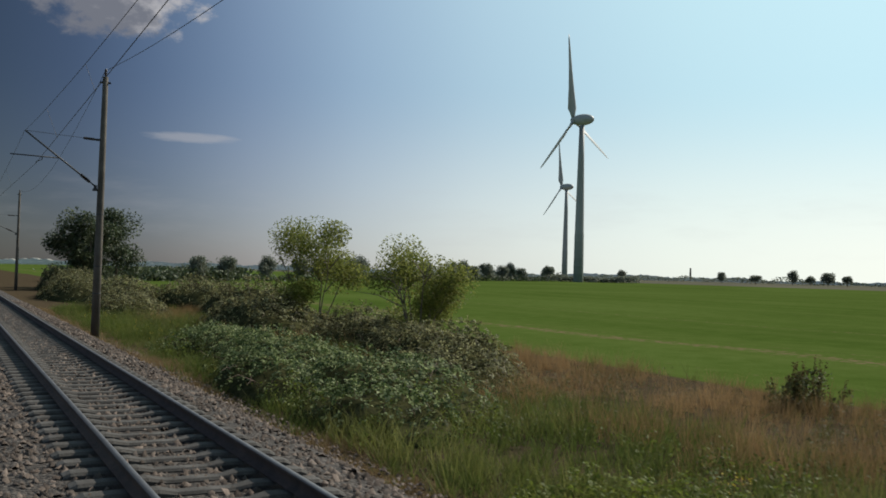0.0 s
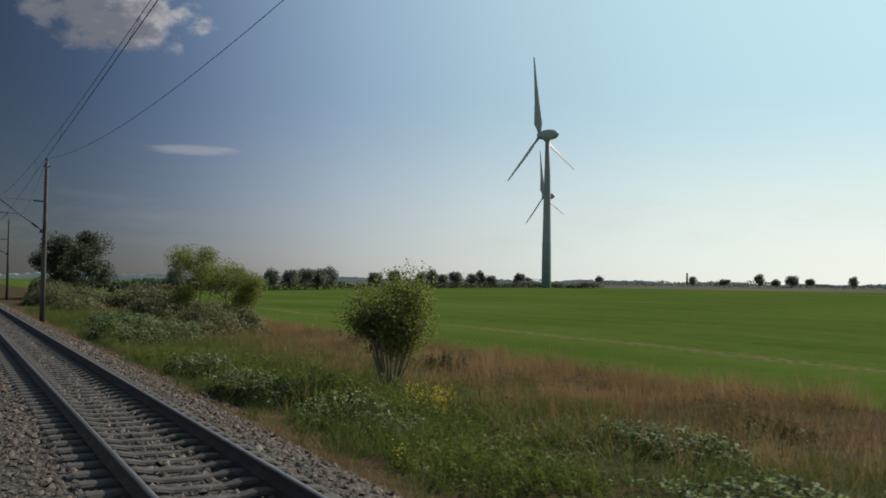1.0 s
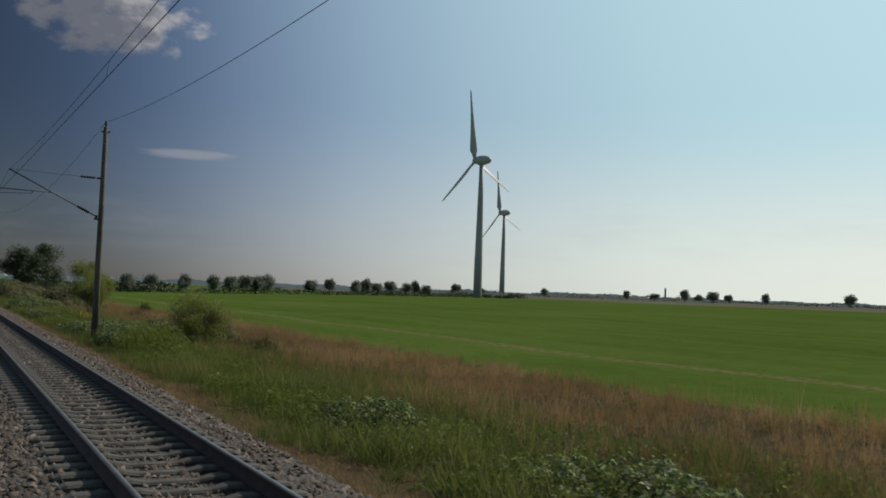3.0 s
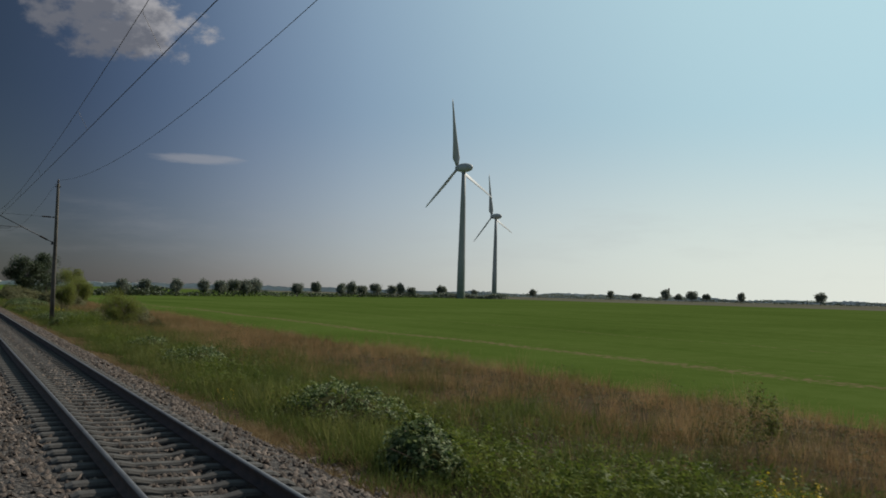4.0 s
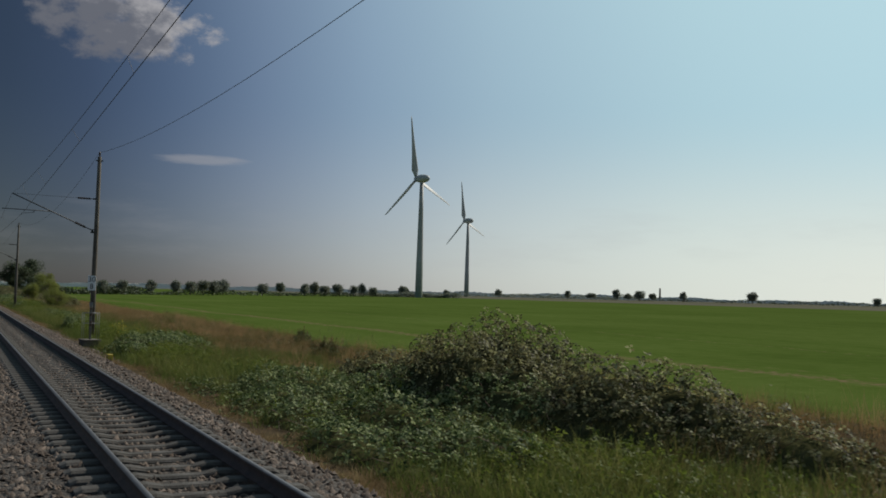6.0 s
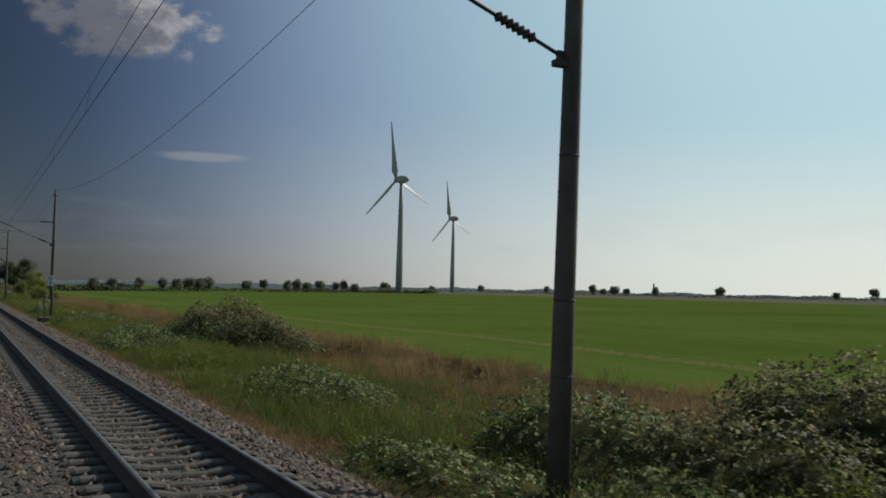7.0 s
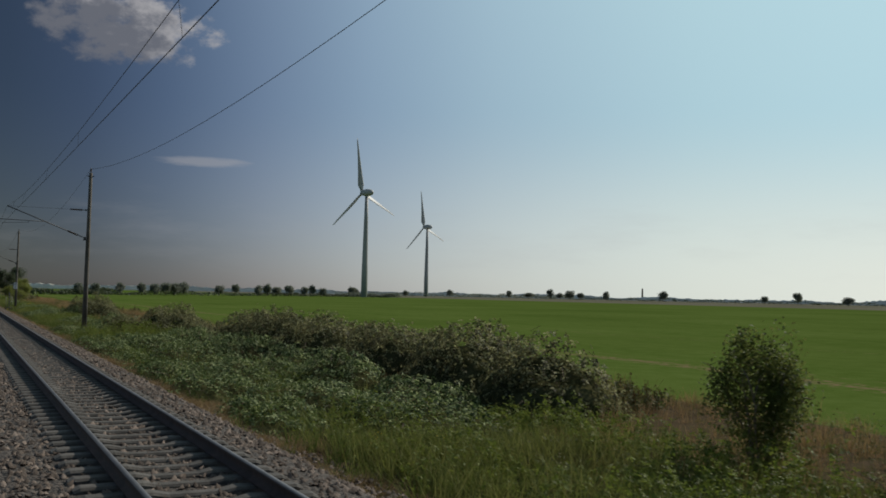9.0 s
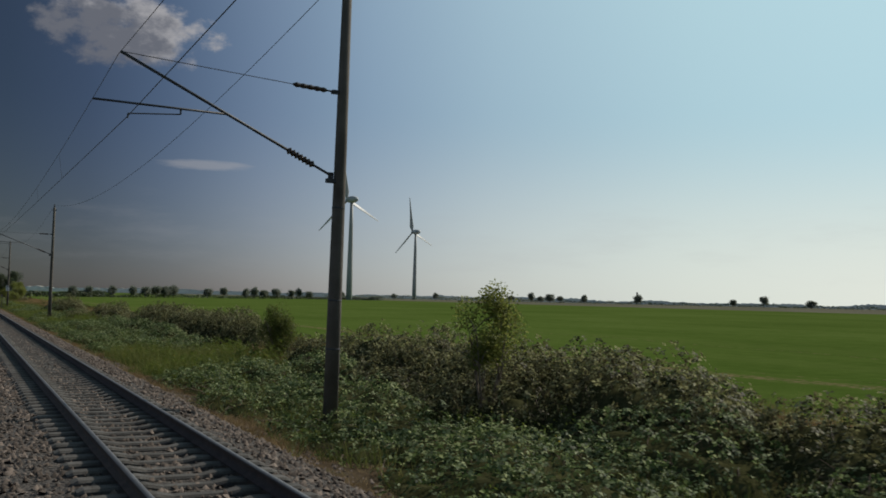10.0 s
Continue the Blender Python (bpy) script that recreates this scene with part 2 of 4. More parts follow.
M_PLATE = material("sign_white", [(0.70, 0.70, 0.68), (0.80, 0.80, 0.78)], 0.5, 3, 4, 0, 20)
M_BLACK = material("sign_black", [(0.015, 0.015, 0.015), (0.025, 0.025, 0.025)], 0.5, 3, 2)
M_YELLOW = material("flower_yellow", [(0.55, 0.38, 0.02), (0.72, 0.54, 0.04)], 0.6, 5, 2, translucent=0.3)
M_YELLOW_PAINT = material("yellow_paint", [(0.48, 0.36, 0.05), (0.62, 0.48, 0.08)], 0.5, 6, 4, 0.05, 40)
# aerial haze painted in: woods far paler than real foliage
M_HAZED_WOODS = material("hazed_woods", [(0.58, 0.56, 0.49), (0.72, 0.69, 0.61)], 1.0, 0.02, 4, 0, 0.1, spec=0.0)


def field_material():
    m = material("young_crop_field", [(0.044, 0.072, 0.013), (0.063, 0.096, 0.019), (0.086, 0.12, 0.030)], 0.95, 0.9, 6, 0.8, 9, spec=0.0, big=0.03)
    n, l = m.node_tree.nodes, m.node_tree.links
    b = n["Principled BSDF"]
    green = b.inputs["Base Color"].links[0].from_socket
    tc = n.new("ShaderNodeTexCoord")
    sep = n.new("ShaderNodeSeparateXYZ")
    l.new(tc.outputs["Object"], sep.inputs[0])
    wob = n.new("ShaderNodeTexNoise")
    wob.inputs["Scale"].default_value = 0.05
    l.new(tc.outputs["Object"], wob.inputs["Vector"])
    patch = n.new("ShaderNodeTexNoise")
    patch.inputs["Scale"].default_value, patch.inputs["Detail"].default_value = 2.6, 8
    l.new(tc.outputs["Object"], patch.inputs["Vector"])

    def calc(op, a, c):
        q = n.new("ShaderNodeMath")
        q.operation = op
        for i, v in enumerate((a, c)):
            if isinstance(v, (int, float)):
                q.inputs[i].default_value = v
            else:
                l.new(v, q.inputs[i])
        return q.outputs[0]

    y = calc("ADD", sep.outputs[1], calc("MULTIPLY", calc("SUBTRACT", wob.outputs["Fac"], 0.5), 1.6))
    total = None
    # wheel tracks of the tractor, bare and pale, parallel to the line
    for at, wide, strong in ((30.6, 2.1, 0.85), (33.0, 0.9, 0.5), (48.5, 0.9, 0.62), (50.5, 0.5, 0.4), (66.5, 0.7, 0.45), (84.5, 0.9, 0.4), (23.0, 0.9, 0.42)):
        d = calc("DIVIDE", calc("ABSOLUTE", calc("SUBTRACT", y, at), 0), wide)
        k = calc("MULTIPLY", calc("MAXIMUM", calc("SUBTRACT", 1.0, d), 0.0), strong)
        total = k if total is None else calc("MAXIMUM", total, k)
    bare = n.new("ShaderNodeMapRange")
    bare.inputs["From Min"].default_value, bare.inputs["From Max"].default_value = 0.30, 0.62
    l.new(calc("MULTIPLY", total, calc("MULTIPLY", calc("ADD", patch.outputs["Fac"], -0.33), 3.4)), bare.inputs["Value"])
    # drill rows and passes of the sprayer: long faint streaks along the field
    stretch = n.new("ShaderNodeMapping")
    stretch.inputs["Scale"].default_value = (0.006, 0.22, 0.0)
    l.new(tc.outputs["Object"], stretch.inputs[0])
    rows = n.new("ShaderNodeTexNoise")
    rows.inputs["Scale"].default_value, rows.inputs["Detail"].default_value = 1.0, 5
    l.new(stretch.outputs[0], rows.inputs["Vector"])
    tone = n.new("ShaderNodeMapRange")
    tone.inputs["From Min"].default_value, tone.inputs["From Max"].default_value = 0.35, 0.65
    tone.inputs["To Min"].default_value, tone.inputs["To Max"].default_value = 0.0, 0.32
    l.new(rows.outputs["Fac"], tone.inputs["Value"])
    pale = n.new("ShaderNodeMix")
    pale.data_type = "RGBA"
    pale.inputs["B"].default_value = (0.10, 0.128, 0.034, 1)
    l.new(tone.outputs["Result"], pale.inputs["Factor"])
    l.new(green, pale.inputs["A"])
    green = pale.outputs["Result"]
    mx = n.new("ShaderNodeMix")
    mx.data_type = "RGBA"
    mx.inputs["B"].default_value = (0.15, 0.118, 0.062, 1)
    l.new(bare.outputs["Result"], mx.inputs["Factor"])
    l.new(green, mx.inputs["A"])
    l.new(mx.outputs["Result"], b.inputs["Base Color"])
    return m


M_FIELD = field_material()


M_STUBBLE = material("stubble_field", [(0.085, 0.082, 0.058), (0.115, 0.108, 0.078), (0.15, 0.138, 0.10)], 1.0, 0.3, 5, 0, 3, spec=0.0, big=0.02)


def stony(m, scale):
    """Adds the cells of packed stones to a material: a tone for each and dark joints in the relief."""
    n, l = m.node_tree.nodes, m.node_tree.links
    bs = n["Principled BSDF"]
    tc = n.new("ShaderNodeTexCoord")
    cell = n.new("ShaderNodeTexVoronoi")
    cell.inputs["Scale"].default_value = scale
    l.new(tc.outputs["Object"], cell.inputs["Vector"])
    grey = n.new("ShaderNodeSeparateColor")
    l.new(cell.outputs["Color"], grey.inputs[0])
    tone = n.new("ShaderNodeMapRange")
    tone.inputs["To Min"].default_value, tone.inputs["To Max"].default_value = 0.45, 1.5
    l.new(grey.outputs[0], tone.inputs["Value"])
    mul = n.new("ShaderNodeMix")
    mul.data_type, mul.blend_type = "RGBA", "MULTIPLY"
    mul.inputs["Factor"].default_value = 1.0
    old = bs.inputs["Base Color"].links[0].from_socket
    l.new(old, mul.inputs["A"])
    l.new(tone.outputs["Result"], mul.inputs["B"])
    l.new(mul.outputs["Result"], bs.inputs["Base Color"])
    bp = n.new("ShaderNodeBump")
    bp.inputs["Strength"].default_value, bp.inputs["Distance"].default_value = 1.0, 0.04
    bp.invert = True
    l.new(cell.outputs["Distance"], bp.inputs["Height"])
    l.new(bp.outputs["Normal"], bs.inputs["Normal"])


stony(M_BED, 17.0)


# ---- mesh helpers ----
rng = np.random.default_rng(7)


def mesh_np(name, verts, faces, mats, index=None, smooth=False):
    """A mesh from arrays; all faces have the same number of corners."""
    me = bpy.data.meshes.new(name)
    verts, faces = np.asarray(verts, np.float32), np.asarray(faces, np.int32)
    k = faces.shape[1]
    me.vertices.add(len(verts))
    me.vertices.foreach_set("co", verts.ravel())
    me.loops.add(faces.size)
    me.loops.foreach_set("vertex_index", faces.ravel())
    me.polygons.add(len(faces))
    me.polygons.foreach_set("loop_start", np.arange(0, faces.size, k, dtype=np.int32))
    if index is not None:
        me.polygons.foreach_set("material_index", np.asarray(index, np.int32))
    if smooth:
        me.polygons.foreach_set("use_smooth", np.ones(len(faces), bool))
    for m in (mats if isinstance(mats, (list, tuple)) else [mats]):
        me.materials.append(m)
    me.update(calc_edges=True)
    return me


def part(name, bm, mat, parent=None, label="", smooth=False):
    """Links a bmesh as one mesh object under a thing or a part."""
    me = bpy.data.meshes.new(name)
    bm.to_mesh(me)
    bm.free()
    me.materials.append(mat)
    if smooth:
        for f in me.polygons:
            f.use_smooth = True
    return part_data(name, me, parent, label)


def part_data(name, me, parent=None, label=""):
    ob = new(name, me)
    ob.parent = parent
    if label:
        tagged(ob, label)
    return ob


def thing(name, at, label, category, group="", kind=""):
    ob = new(name)
    ob.empty_display_size = 0.2
    ob.matrix_basis = at
    return tagged(ob, label, category, group, kind)


def lathe(bm, profile, seg=20, m=None):
    """Turns (radius, z) pairs round the z axis, with closed ends."""
    rings = []
    for r, z in profile:
        rings.append([bm.verts.new((r * math.cos(a), r * math.sin(a), z)) for a in (2 * math.pi * i / seg for i in range(seg))])
    for a, b in zip(rings, rings[1:]):
        for i in range(seg):
            bm.faces.new((a[i], a[(i + 1) % seg], b[(i + 1) % seg], b[i]))
    bm.faces.new(rings[0][::-1])
    bm.faces.new(rings[-1])
    if m is not None:
        bmesh.ops.transform(bm, matrix=m, verts=[v for r in rings for v in r])
    return bm


def tube(bm, points, radii, seg=8):
    """A tapered tube along points."""
    pts = [Vector(q) for q in points]
    rings = []
    for i, q in enumerate(pts):
        d = (pts[min(i + 1, len(pts) - 1)] - pts[max(i - 1, 0)]).normalized()
        side = d.cross(Vector((0, 0, 1)) if abs(d.z) < 0.95 else Vector((1, 0, 0))).normalized()
        up = side.cross(d)
        r = radii[i] if isinstance(radii, (list, tuple)) else radii
        rings.append([bm.verts.new(q + r * (math.cos(a) * side + math.sin(a) * up)) for a in (2 * math.pi * k / seg for k in range(seg))])
    for a, b in zip(rings, rings[1:]):
        for i in range(seg):
            bm.faces.new((a[i], a[(i + 1) % seg], b[(i + 1) % seg], b[i]))
    bm.faces.new(rings[0][::-1])
    bm.faces.new(rings[-1])
    return bm


def box(bm, size, at=(0, 0, 0), bevel=0.0, m=None):
    made = bmesh.ops.create_cube(bm, size=1, matrix=Matrix.Translation(at) @ Matrix.Diagonal((*size, 1)))["verts"]
    if bevel:
        edges = list({e for v in made for e in v.link_edges})
        made = [v for v in bmesh.ops.bevel(bm, geom=edges, offset=bevel, segments=2, affect="EDGES")["verts"]] or made
    if m is not None:
        bmesh.ops.transform(bm, matrix=m, verts=list({v for v in made}))
    return bm


def ground_z(y):
    """Height of the ground beside the line: bed, ditch edge, verge and the slow rise of the fields."""
    return np.interp(y, [-40, -8, -4.4, 4.75, 6.3, 14, 20, 450, 4800], [-0.9, -0.9, -0.72, -0.72, -0.95, -0.9, -0.9, 2.0, 8.0])


def leaves(centres, length, width, normal_bias=0.6, droop=0.0):
    """Folded diamond leaves at the centres, turned at random but mostly facing up: verts and quads."""
    n = len(centres)
    nor = rng.normal(size=(n, 3))
    nor /= np.linalg.norm(nor, axis=1)[:, None]
    nor[:, 2] = np.abs(nor[:, 2]) + normal_bias
    nor /= np.linalg.norm(nor, axis=1)[:, None]
    d = rng.normal(size=(n, 3))
    d[:, 2] -= droop
    d -= (d * nor).sum(1)[:, None] * nor
    d /= np.linalg.norm(d, axis=1)[:, None]
    s = np.cross(nor, d)
    ln = (length * rng.uniform(0.6, 1.3, n))[:, None]
    wd = (width * rng.uniform(0.7, 1.25, n))[:, None]
    v = np.stack([centres - d * ln * 0.5, centres + s * wd * 0.5 + nor * wd * 0.15, centres + d * ln * 0.5, centres - s * wd * 0.5 + nor * wd * 0.15], 1).reshape(-1, 3)
    return v, np.arange(4 * n).reshape(n, 4)


def blades(x, y, z, height, width, lean, fx, fy):
    """Grass blades: slim points at the feet given, leaning out along fx, fy and a little at random."""
    n = len(x)
    a = rng.uniform(0, 2 * math.pi, n)
    h = height * rng.uniform(0.55, 1.2, n)
    w = width * rng.uniform(0.6, 1.3, n)
    l = lean * h
    bx, by = (0.6 * fx + rng.normal(0, 0.5, n)) * l, (0.6 * fy + rng.normal(0, 0.5, n)) * l
    ca, sa = np.cos(a), np.sin(a)
    base = np.stack([x, y, z], 1)
    off = np.stack([ca * w / 2, sa * w / 2, 0 * w], 1)
    tip = base + np.stack([bx, by, h * (1 - 0.12 * lean)], 1)
    v = np.stack([base - off, base + off, tip], 1).reshape(-1, 3)
    return v, np.arange(3 * n).reshape(n, 3)


def field_noise(x, y, scale, seed):
    """Smooth noise in 0..1 for arrays, from a sum of sines."""
    r = np.random.default_rng(seed)
    out = np.zeros_like(x)
    for _ in range(7):
        k, ph = r.normal(size=2) / scale * 2.2, r.uniform(0, 6.28)
        out += np.sin(k[0] * x + k[1] * y + ph)
    return 0.5 + out / 7.5


# ---- ground ----
X0, X1 = -66.0, 288.0
gx = np.unique(np.concatenate([np.linspace(-4800, -400, 12), np.linspace(-400, 500, 91), np.linspace(500, 4800, 10)]))
gy = np.unique(np.concatenate([[-4800, -1500, -400, -100, -40, -20, -8, -4.4, 4.75, 5.5, 6.3, 8, 10, 12, 14, 17, 20.4, 21, 24, 30, 40, 60, 90, 130, 180, 240, 275, 300, 380, 450, 600, 900, 1500, 2600, 4800]]))
GX, GY = np.meshgrid(gx, gy, indexing="ij")
GZ = ground_z(GY) + np.where((GY > 5) & (GY < 120), (field_noise(GX, GY, 14.0, 3) - 0.5) * 0.22, 0)
nx, ny = GX.shape
idx = np.arange(nx * ny).reshape(nx, ny)
quads = np.stack([idx[:-1, :-1], idx[1:, :-1], idx[1:, 1:], idx[:-1, 1:]], -1).reshape(-1, 4)
mid_y = ((gy[:-1] + gy[1:]) / 2)[None, :].repeat(nx - 1, 0).ravel()
ground = tagged(new("ground", mesh_np("ground", np.stack([GX, GY, GZ], -1).reshape(-1, 3), quads, [M_EARTH, M_FIELD, M_STUBBLE], np.where(mid_y > 275, 2, np.where((mid_y > 20.6) | (mid_y < -20), 1, 0)), True)),
                "flat green field of young crop behind an earthy railway verge", "ground", kind="structure")

# ---- the next track ----
Y_FAR = 3.385
Y_TRACK = Y_FAR - 0.7535
bed_profile = [(-4.9, -0.95), (-3.9, -0.42), (-2.9, -0.27), (Y_TRACK + 1.45, -0.27), (Y_TRACK + 2.2, -0.42), (Y_TRACK + 3.05, -0.98)]
bxs = np.linspace(X0 - 330, X1 + 10, 220)
bv, bf = [], []
for x in bxs:
    for y, z in bed_profile:
        bv.append((x, y, z))
n_p = len(bed_profile)
for i in range(len(bxs) - 1):
    for j in range(n_p - 1):
        a = i * n_p + j
        bf.append((a, a + n_p, a + n_p + 1, a + 1))
tagged(new("ballast_bed", mesh_np("ballast_bed", bv, bf, M_BED)), "grey crushed stone bed under the railway track", "ballast", kind="structure")

# loose stones on the bed and its shoulder
def stones(n, x0, x1, bands, size):
    """Angular stones half sunk in the bed: five corners and four faces each, scattered over bands of y."""
    base = np.array([(1, 0, 0), (0, 1, 0), (-1, 0, 0), (0, -1, 0), (0, 0, 1)], float)
    tri = np.array([(0, 1, 4), (1, 2, 4), (2, 3, 4), (3, 0, 4)])
    wide = np.array([q[1] - q[0] for q in bands])
    k = rng.choice(len(bands), n, p=wide / wide.sum())
    lo, hi = np.array([q[0] for q in bands])[k], np.array([q[1] for q in bands])[k]
    x, y = rng.uniform(x0, x1, n), rng.uniform(lo, hi)
    z = np.maximum(np.interp(y, [q[0] for q in bed_profile], [q[1] for q in bed_profile]), ground_z(y))
    s = size * rng.uniform(0.55, 1.35, (n, 1))
    v = base[None] * rng.uniform(0.6, 1.2, (n, 5, 1)) * s[:, None]
    v[:, 4, :2] += rng.normal(0, 0.35, (n, 2)) * s
    a = rng.uniform(0, 2 * math.pi, n)
    ca, sa = np.cos(a)[:, None], np.sin(a)[:, None]
    px, py = v[..., 0] * ca - v[..., 1] * sa, v[..., 0] * sa + v[..., 1] * ca
    tilt = rng.normal(0, 0.5, (n, 2))
    pz = v[..., 2] * 0.9 + px * tilt[:, :1] * 0.6 + py * tilt[:, 1:] * 0.6
    v = np.stack([px + x[:, None], py + y[:, None], pz + z[:, None] + 0.006], -1)
    return v.reshape(-1, 3), (tri[None] + 5 * np.arange(n)[:, None, None]).reshape(-1, 3)


v, f = stones(100000, X0, X1, [(Y_TRACK - 2.2, Y_TRACK - 0.86), (Y_TRACK - 0.66, Y_TRACK + 0.66), (Y_TRACK + 0.86, Y_TRACK + 3.0)], 0.052)
v2, f2 = stones(11000, X0, X1, [(Y_TRACK + 2.9, Y_TRACK + 3.7)], 0.045)
v, f = np.concatenate([v, v2]), np.concatenate([f, f2 + len(v)])
tagged(new("ballast_stones", mesh_np("ballast_stones", v, f, M_STONE)), "loose grey and brown ballast stones along the track", "ballast", kind="stuff")

# rails: a proper foot, web and head, with a worn bright running surface
def rail_mesh(x0, x1):
    prof = [(-0.07, -0.172), (0.07, -0.172), (0.07, -0.160), (0.012, -0.138), (0.010, -0.05), (0.036, -0.036), (0.036, -0.008), (0.028, 0.0), (-0.028, 0.0), (-0.036, -0.008), (-0.036, -0.036), (-0.010, -0.05), (-0.012, -0.138), (-0.07, -0.160)]
    xs = np.arange(x0, x1 + 1, 15.0)
    v = [(x, y, z) for x in xs for y, z in prof]
    k = len(prof)
    f, mi = [], []
    for i in range(len(xs) - 1):
        for j in range(k):
            f.append((i * k + j, i * k + (j + 1) % k, (i + 1) * k + (j + 1) % k, (i + 1) * k + j))
            mi.append(1 if j in (6, 7, 8) else 0)
    return mesh_np("rail", v, f, [M_RUST, M_STEEL], mi)


track = thing("railway_track", Matrix.Translation((0, Y_TRACK, 0)), "rusty steel rails on grey concrete sleepers", "railway track", kind="structure")
rail = rail_mesh(-400, 310)
for y in (-0.7535, 0.7535):
    r = part_data("rail", rail, track)
    r.location = (0, y, 0)


def sleeper_mesh():
    """Pre-stressed sleeper: high shoulders under the rails, a lower waist in the middle."""
    bm = bmesh.new()
    rows = []
    for y, w, z in ((-1.3, 0.13, -0.235), (-1.22, 0.14, -0.20), (-0.5, 0.14, -0.185), (-0.3, 0.105, -0.225), (0.3, 0.105, -0.225), (0.5, 0.14, -0.185), (1.22, 0.14, -0.20), (1.3, 0.13, -0.235)):
        rows.append([bm.verts.new(q) for q in ((-w, y, -0.42), (-w, y, z - 0.03), (-w * 0.75, y, z), (w * 0.75, y, z), (w, y, z - 0.03), (w, y, -0.42))])
    for a, b in zip(rows, rows[1:]):
        for i in range(5):
            bm.faces.new((a[i], a[i + 1], b[i + 1], b[i]))
    bm.faces.new(rows[0])
    bm.faces.new(rows[-1][::-1])
    bmesh.ops.recalc_face_normals(bm, faces=bm.faces)
    me = bpy.data.meshes.new("sleeper")
    bm.to_mesh(me)
    bm.free()
    me.materials.append(M_SLEEPER)
    return me


SLEEPER = sleeper_mesh()

# ---- overhead line ----
# place along the line, distance from it, change of height, and how far out the contact wire hangs there (it zigzags)
MASTS = [(-114.6, 7.28, 0.0, 2.3), (-41.13, 5.66, -0.05, 3.2), (32.38, 7.02, 0.02, 2.28), (105.88, 7.48, 0.2, 3.3), (184.18, 7.88, 0.29, 2.52), (262.6, 7.63, -0.43, 2.95), (339.0, 7.1, 0.0, 2.5)]


def mast(x, y, dz, wire):
    t = thing("catenary_mast", pose(x, y, -0.95) @ pose(0, 0, 0, 0, 1.8, 0), "tall tapered grey spun-concrete catenary mast beside the track", "mast", "catenary masts along the line")
    h = 9.75 + dz + 0.95
    bm = lathe(bmesh.new(), [(0.172, 0), (0.152, 4.0), (0.132, 7.0), (0.108, h), (0.085, h + 0.02)], 20)
    part("pole", bm, M_CONCRETE, t, smooth=True)
    for z in (1.9, 3.0, 5.1):
        part("strap", lathe(bmesh.new(), [(0.173 - z * 0.005, z - 0.02), (0.178 - z * 0.005, z), (0.173 - z * 0.005, z + 0.02)], 20), M_GALV, t)
    # cross iron and the insulator that carries the feeder wire on the top
    bm = box(bmesh.new(), (0.12, 0.42, 0.07), (0, 0, h - 0.22), 0.008)
    bracket = part("top_bracket", bm, M_GALV, t)
    part("top_insulator", lathe(bmesh.new(), [(0.03, h), (0.03, h + 0.06), (0.075, h + 0.09), (0.04, h + 0.13), (0.075, h + 0.17), (0.04, h + 0.21), (0.06, h + 0.25), (0.03, h + 0.34)], 12), M_DARK, bracket, "dark ribbed insulator")
    lo, hi, end = Vector((0, -0.17, 5.28 + dz + 0.95)), Vector((0, -0.15, 7.2 + dz + 0.95)), Vector((0, 2.75 - y, 7.32 + dz * 0.6 + 0.95))
    tee = lo.lerp(end, 0.52)
    part("hinge_bracket", box(box(bmesh.new(), (0.16, 0.34, 0.10), lo + Vector((0, 0.02, -0.10)), 0.01), (0.05, 0.12, 0.22), lo + Vector((0, -0.05, -0.02)), 0.008), M_GALV, t)
    ins0, ins1 = lo.lerp(end, 0.10), lo.lerp(end, 0.23)
    bm = tube(bmesh.new(), [lo, ins0], 0.03)
    tube(bm, [ins1, end], 0.034)
    arm = part("cantilever_tube", bm, M_GALV, t, smooth=True)
    d = (ins1 - ins0)
    pts = [ins0 + d * (i / 14) for i in range(15)]
    part("insulator", tube(bmesh.new(), pts, [0.045 if i % 2 == 0 else 0.085 for i in range(15)], 12), M_DARK, arm, "dark ribbed insulator")
    tube_end = Vector((0, 2.25 - y, tee.z + 0.03))
    reg = part("registration_tube", tube(bmesh.new(), [tee, tube_end], 0.024), M_GALV, t, smooth=True)
    # steady arm with its drop bracket and clamp
    a = tee.lerp(tube_end, 0.36)
    b = Vector((0, wire - y, tee.z - 0.26))
    bm = tube(bmesh.new(), [a, a + Vector((0, 0, -0.12))], 0.02)
    tube(bm, [a + Vector((0, 0, -0.12)), b + Vector((0, 0, 0.06))], 0.014)
    tube(bm, [b + Vector((0, 0, 0.06)), b + Vector((0, 0, -0.04))], 0.016)
    part("steady_arm", bm, M_GALV, reg)
    # stay from the mast to the cantilever's end
    s0, s1 = hi + (end - hi) * 0.05, hi + (end - hi) * 0.22
    bm = tube(bmesh.new(), [hi, s0], 0.02)
    tube(bm, [s1, end], 0.009, 6)
    stay = part("stay", bm, M_GALV, t)
    pts = [s0 + (s1 - s0) * (i / 10) for i in range(11)]
    part("stay_insulator", tube(bmesh.new(), pts, [0.025 if i in (0, 10) else 0.06 if i % 2 else 0.045 for i in range(11)], 12), M_DARK, stay, "dark ribbed insulator")
    part("stay_bracket", box(bmesh.new(), (0.12, 0.30, 0.09), hi + Vector((0, 0.02, 0)), 0.01), M_GALV, t)
    return t, end + Vector((x, y, -0.95)), b + Vector((x, y, -0.95)), h


supports = []
for x, y, dz, wire in MASTS:
    t, top, contact, h = mast(x, y, dz, wire)
    supports.append((Vector((x + 0.16, y, h + 0.28 - 0.95)), top, contact))


def span(a, b, sag, n=24):
    return [a.lerp(b, i / n) - Vector((0, 0, 4 * sag * (i / n) * (1 - i / n))) for i in range(n + 1)]


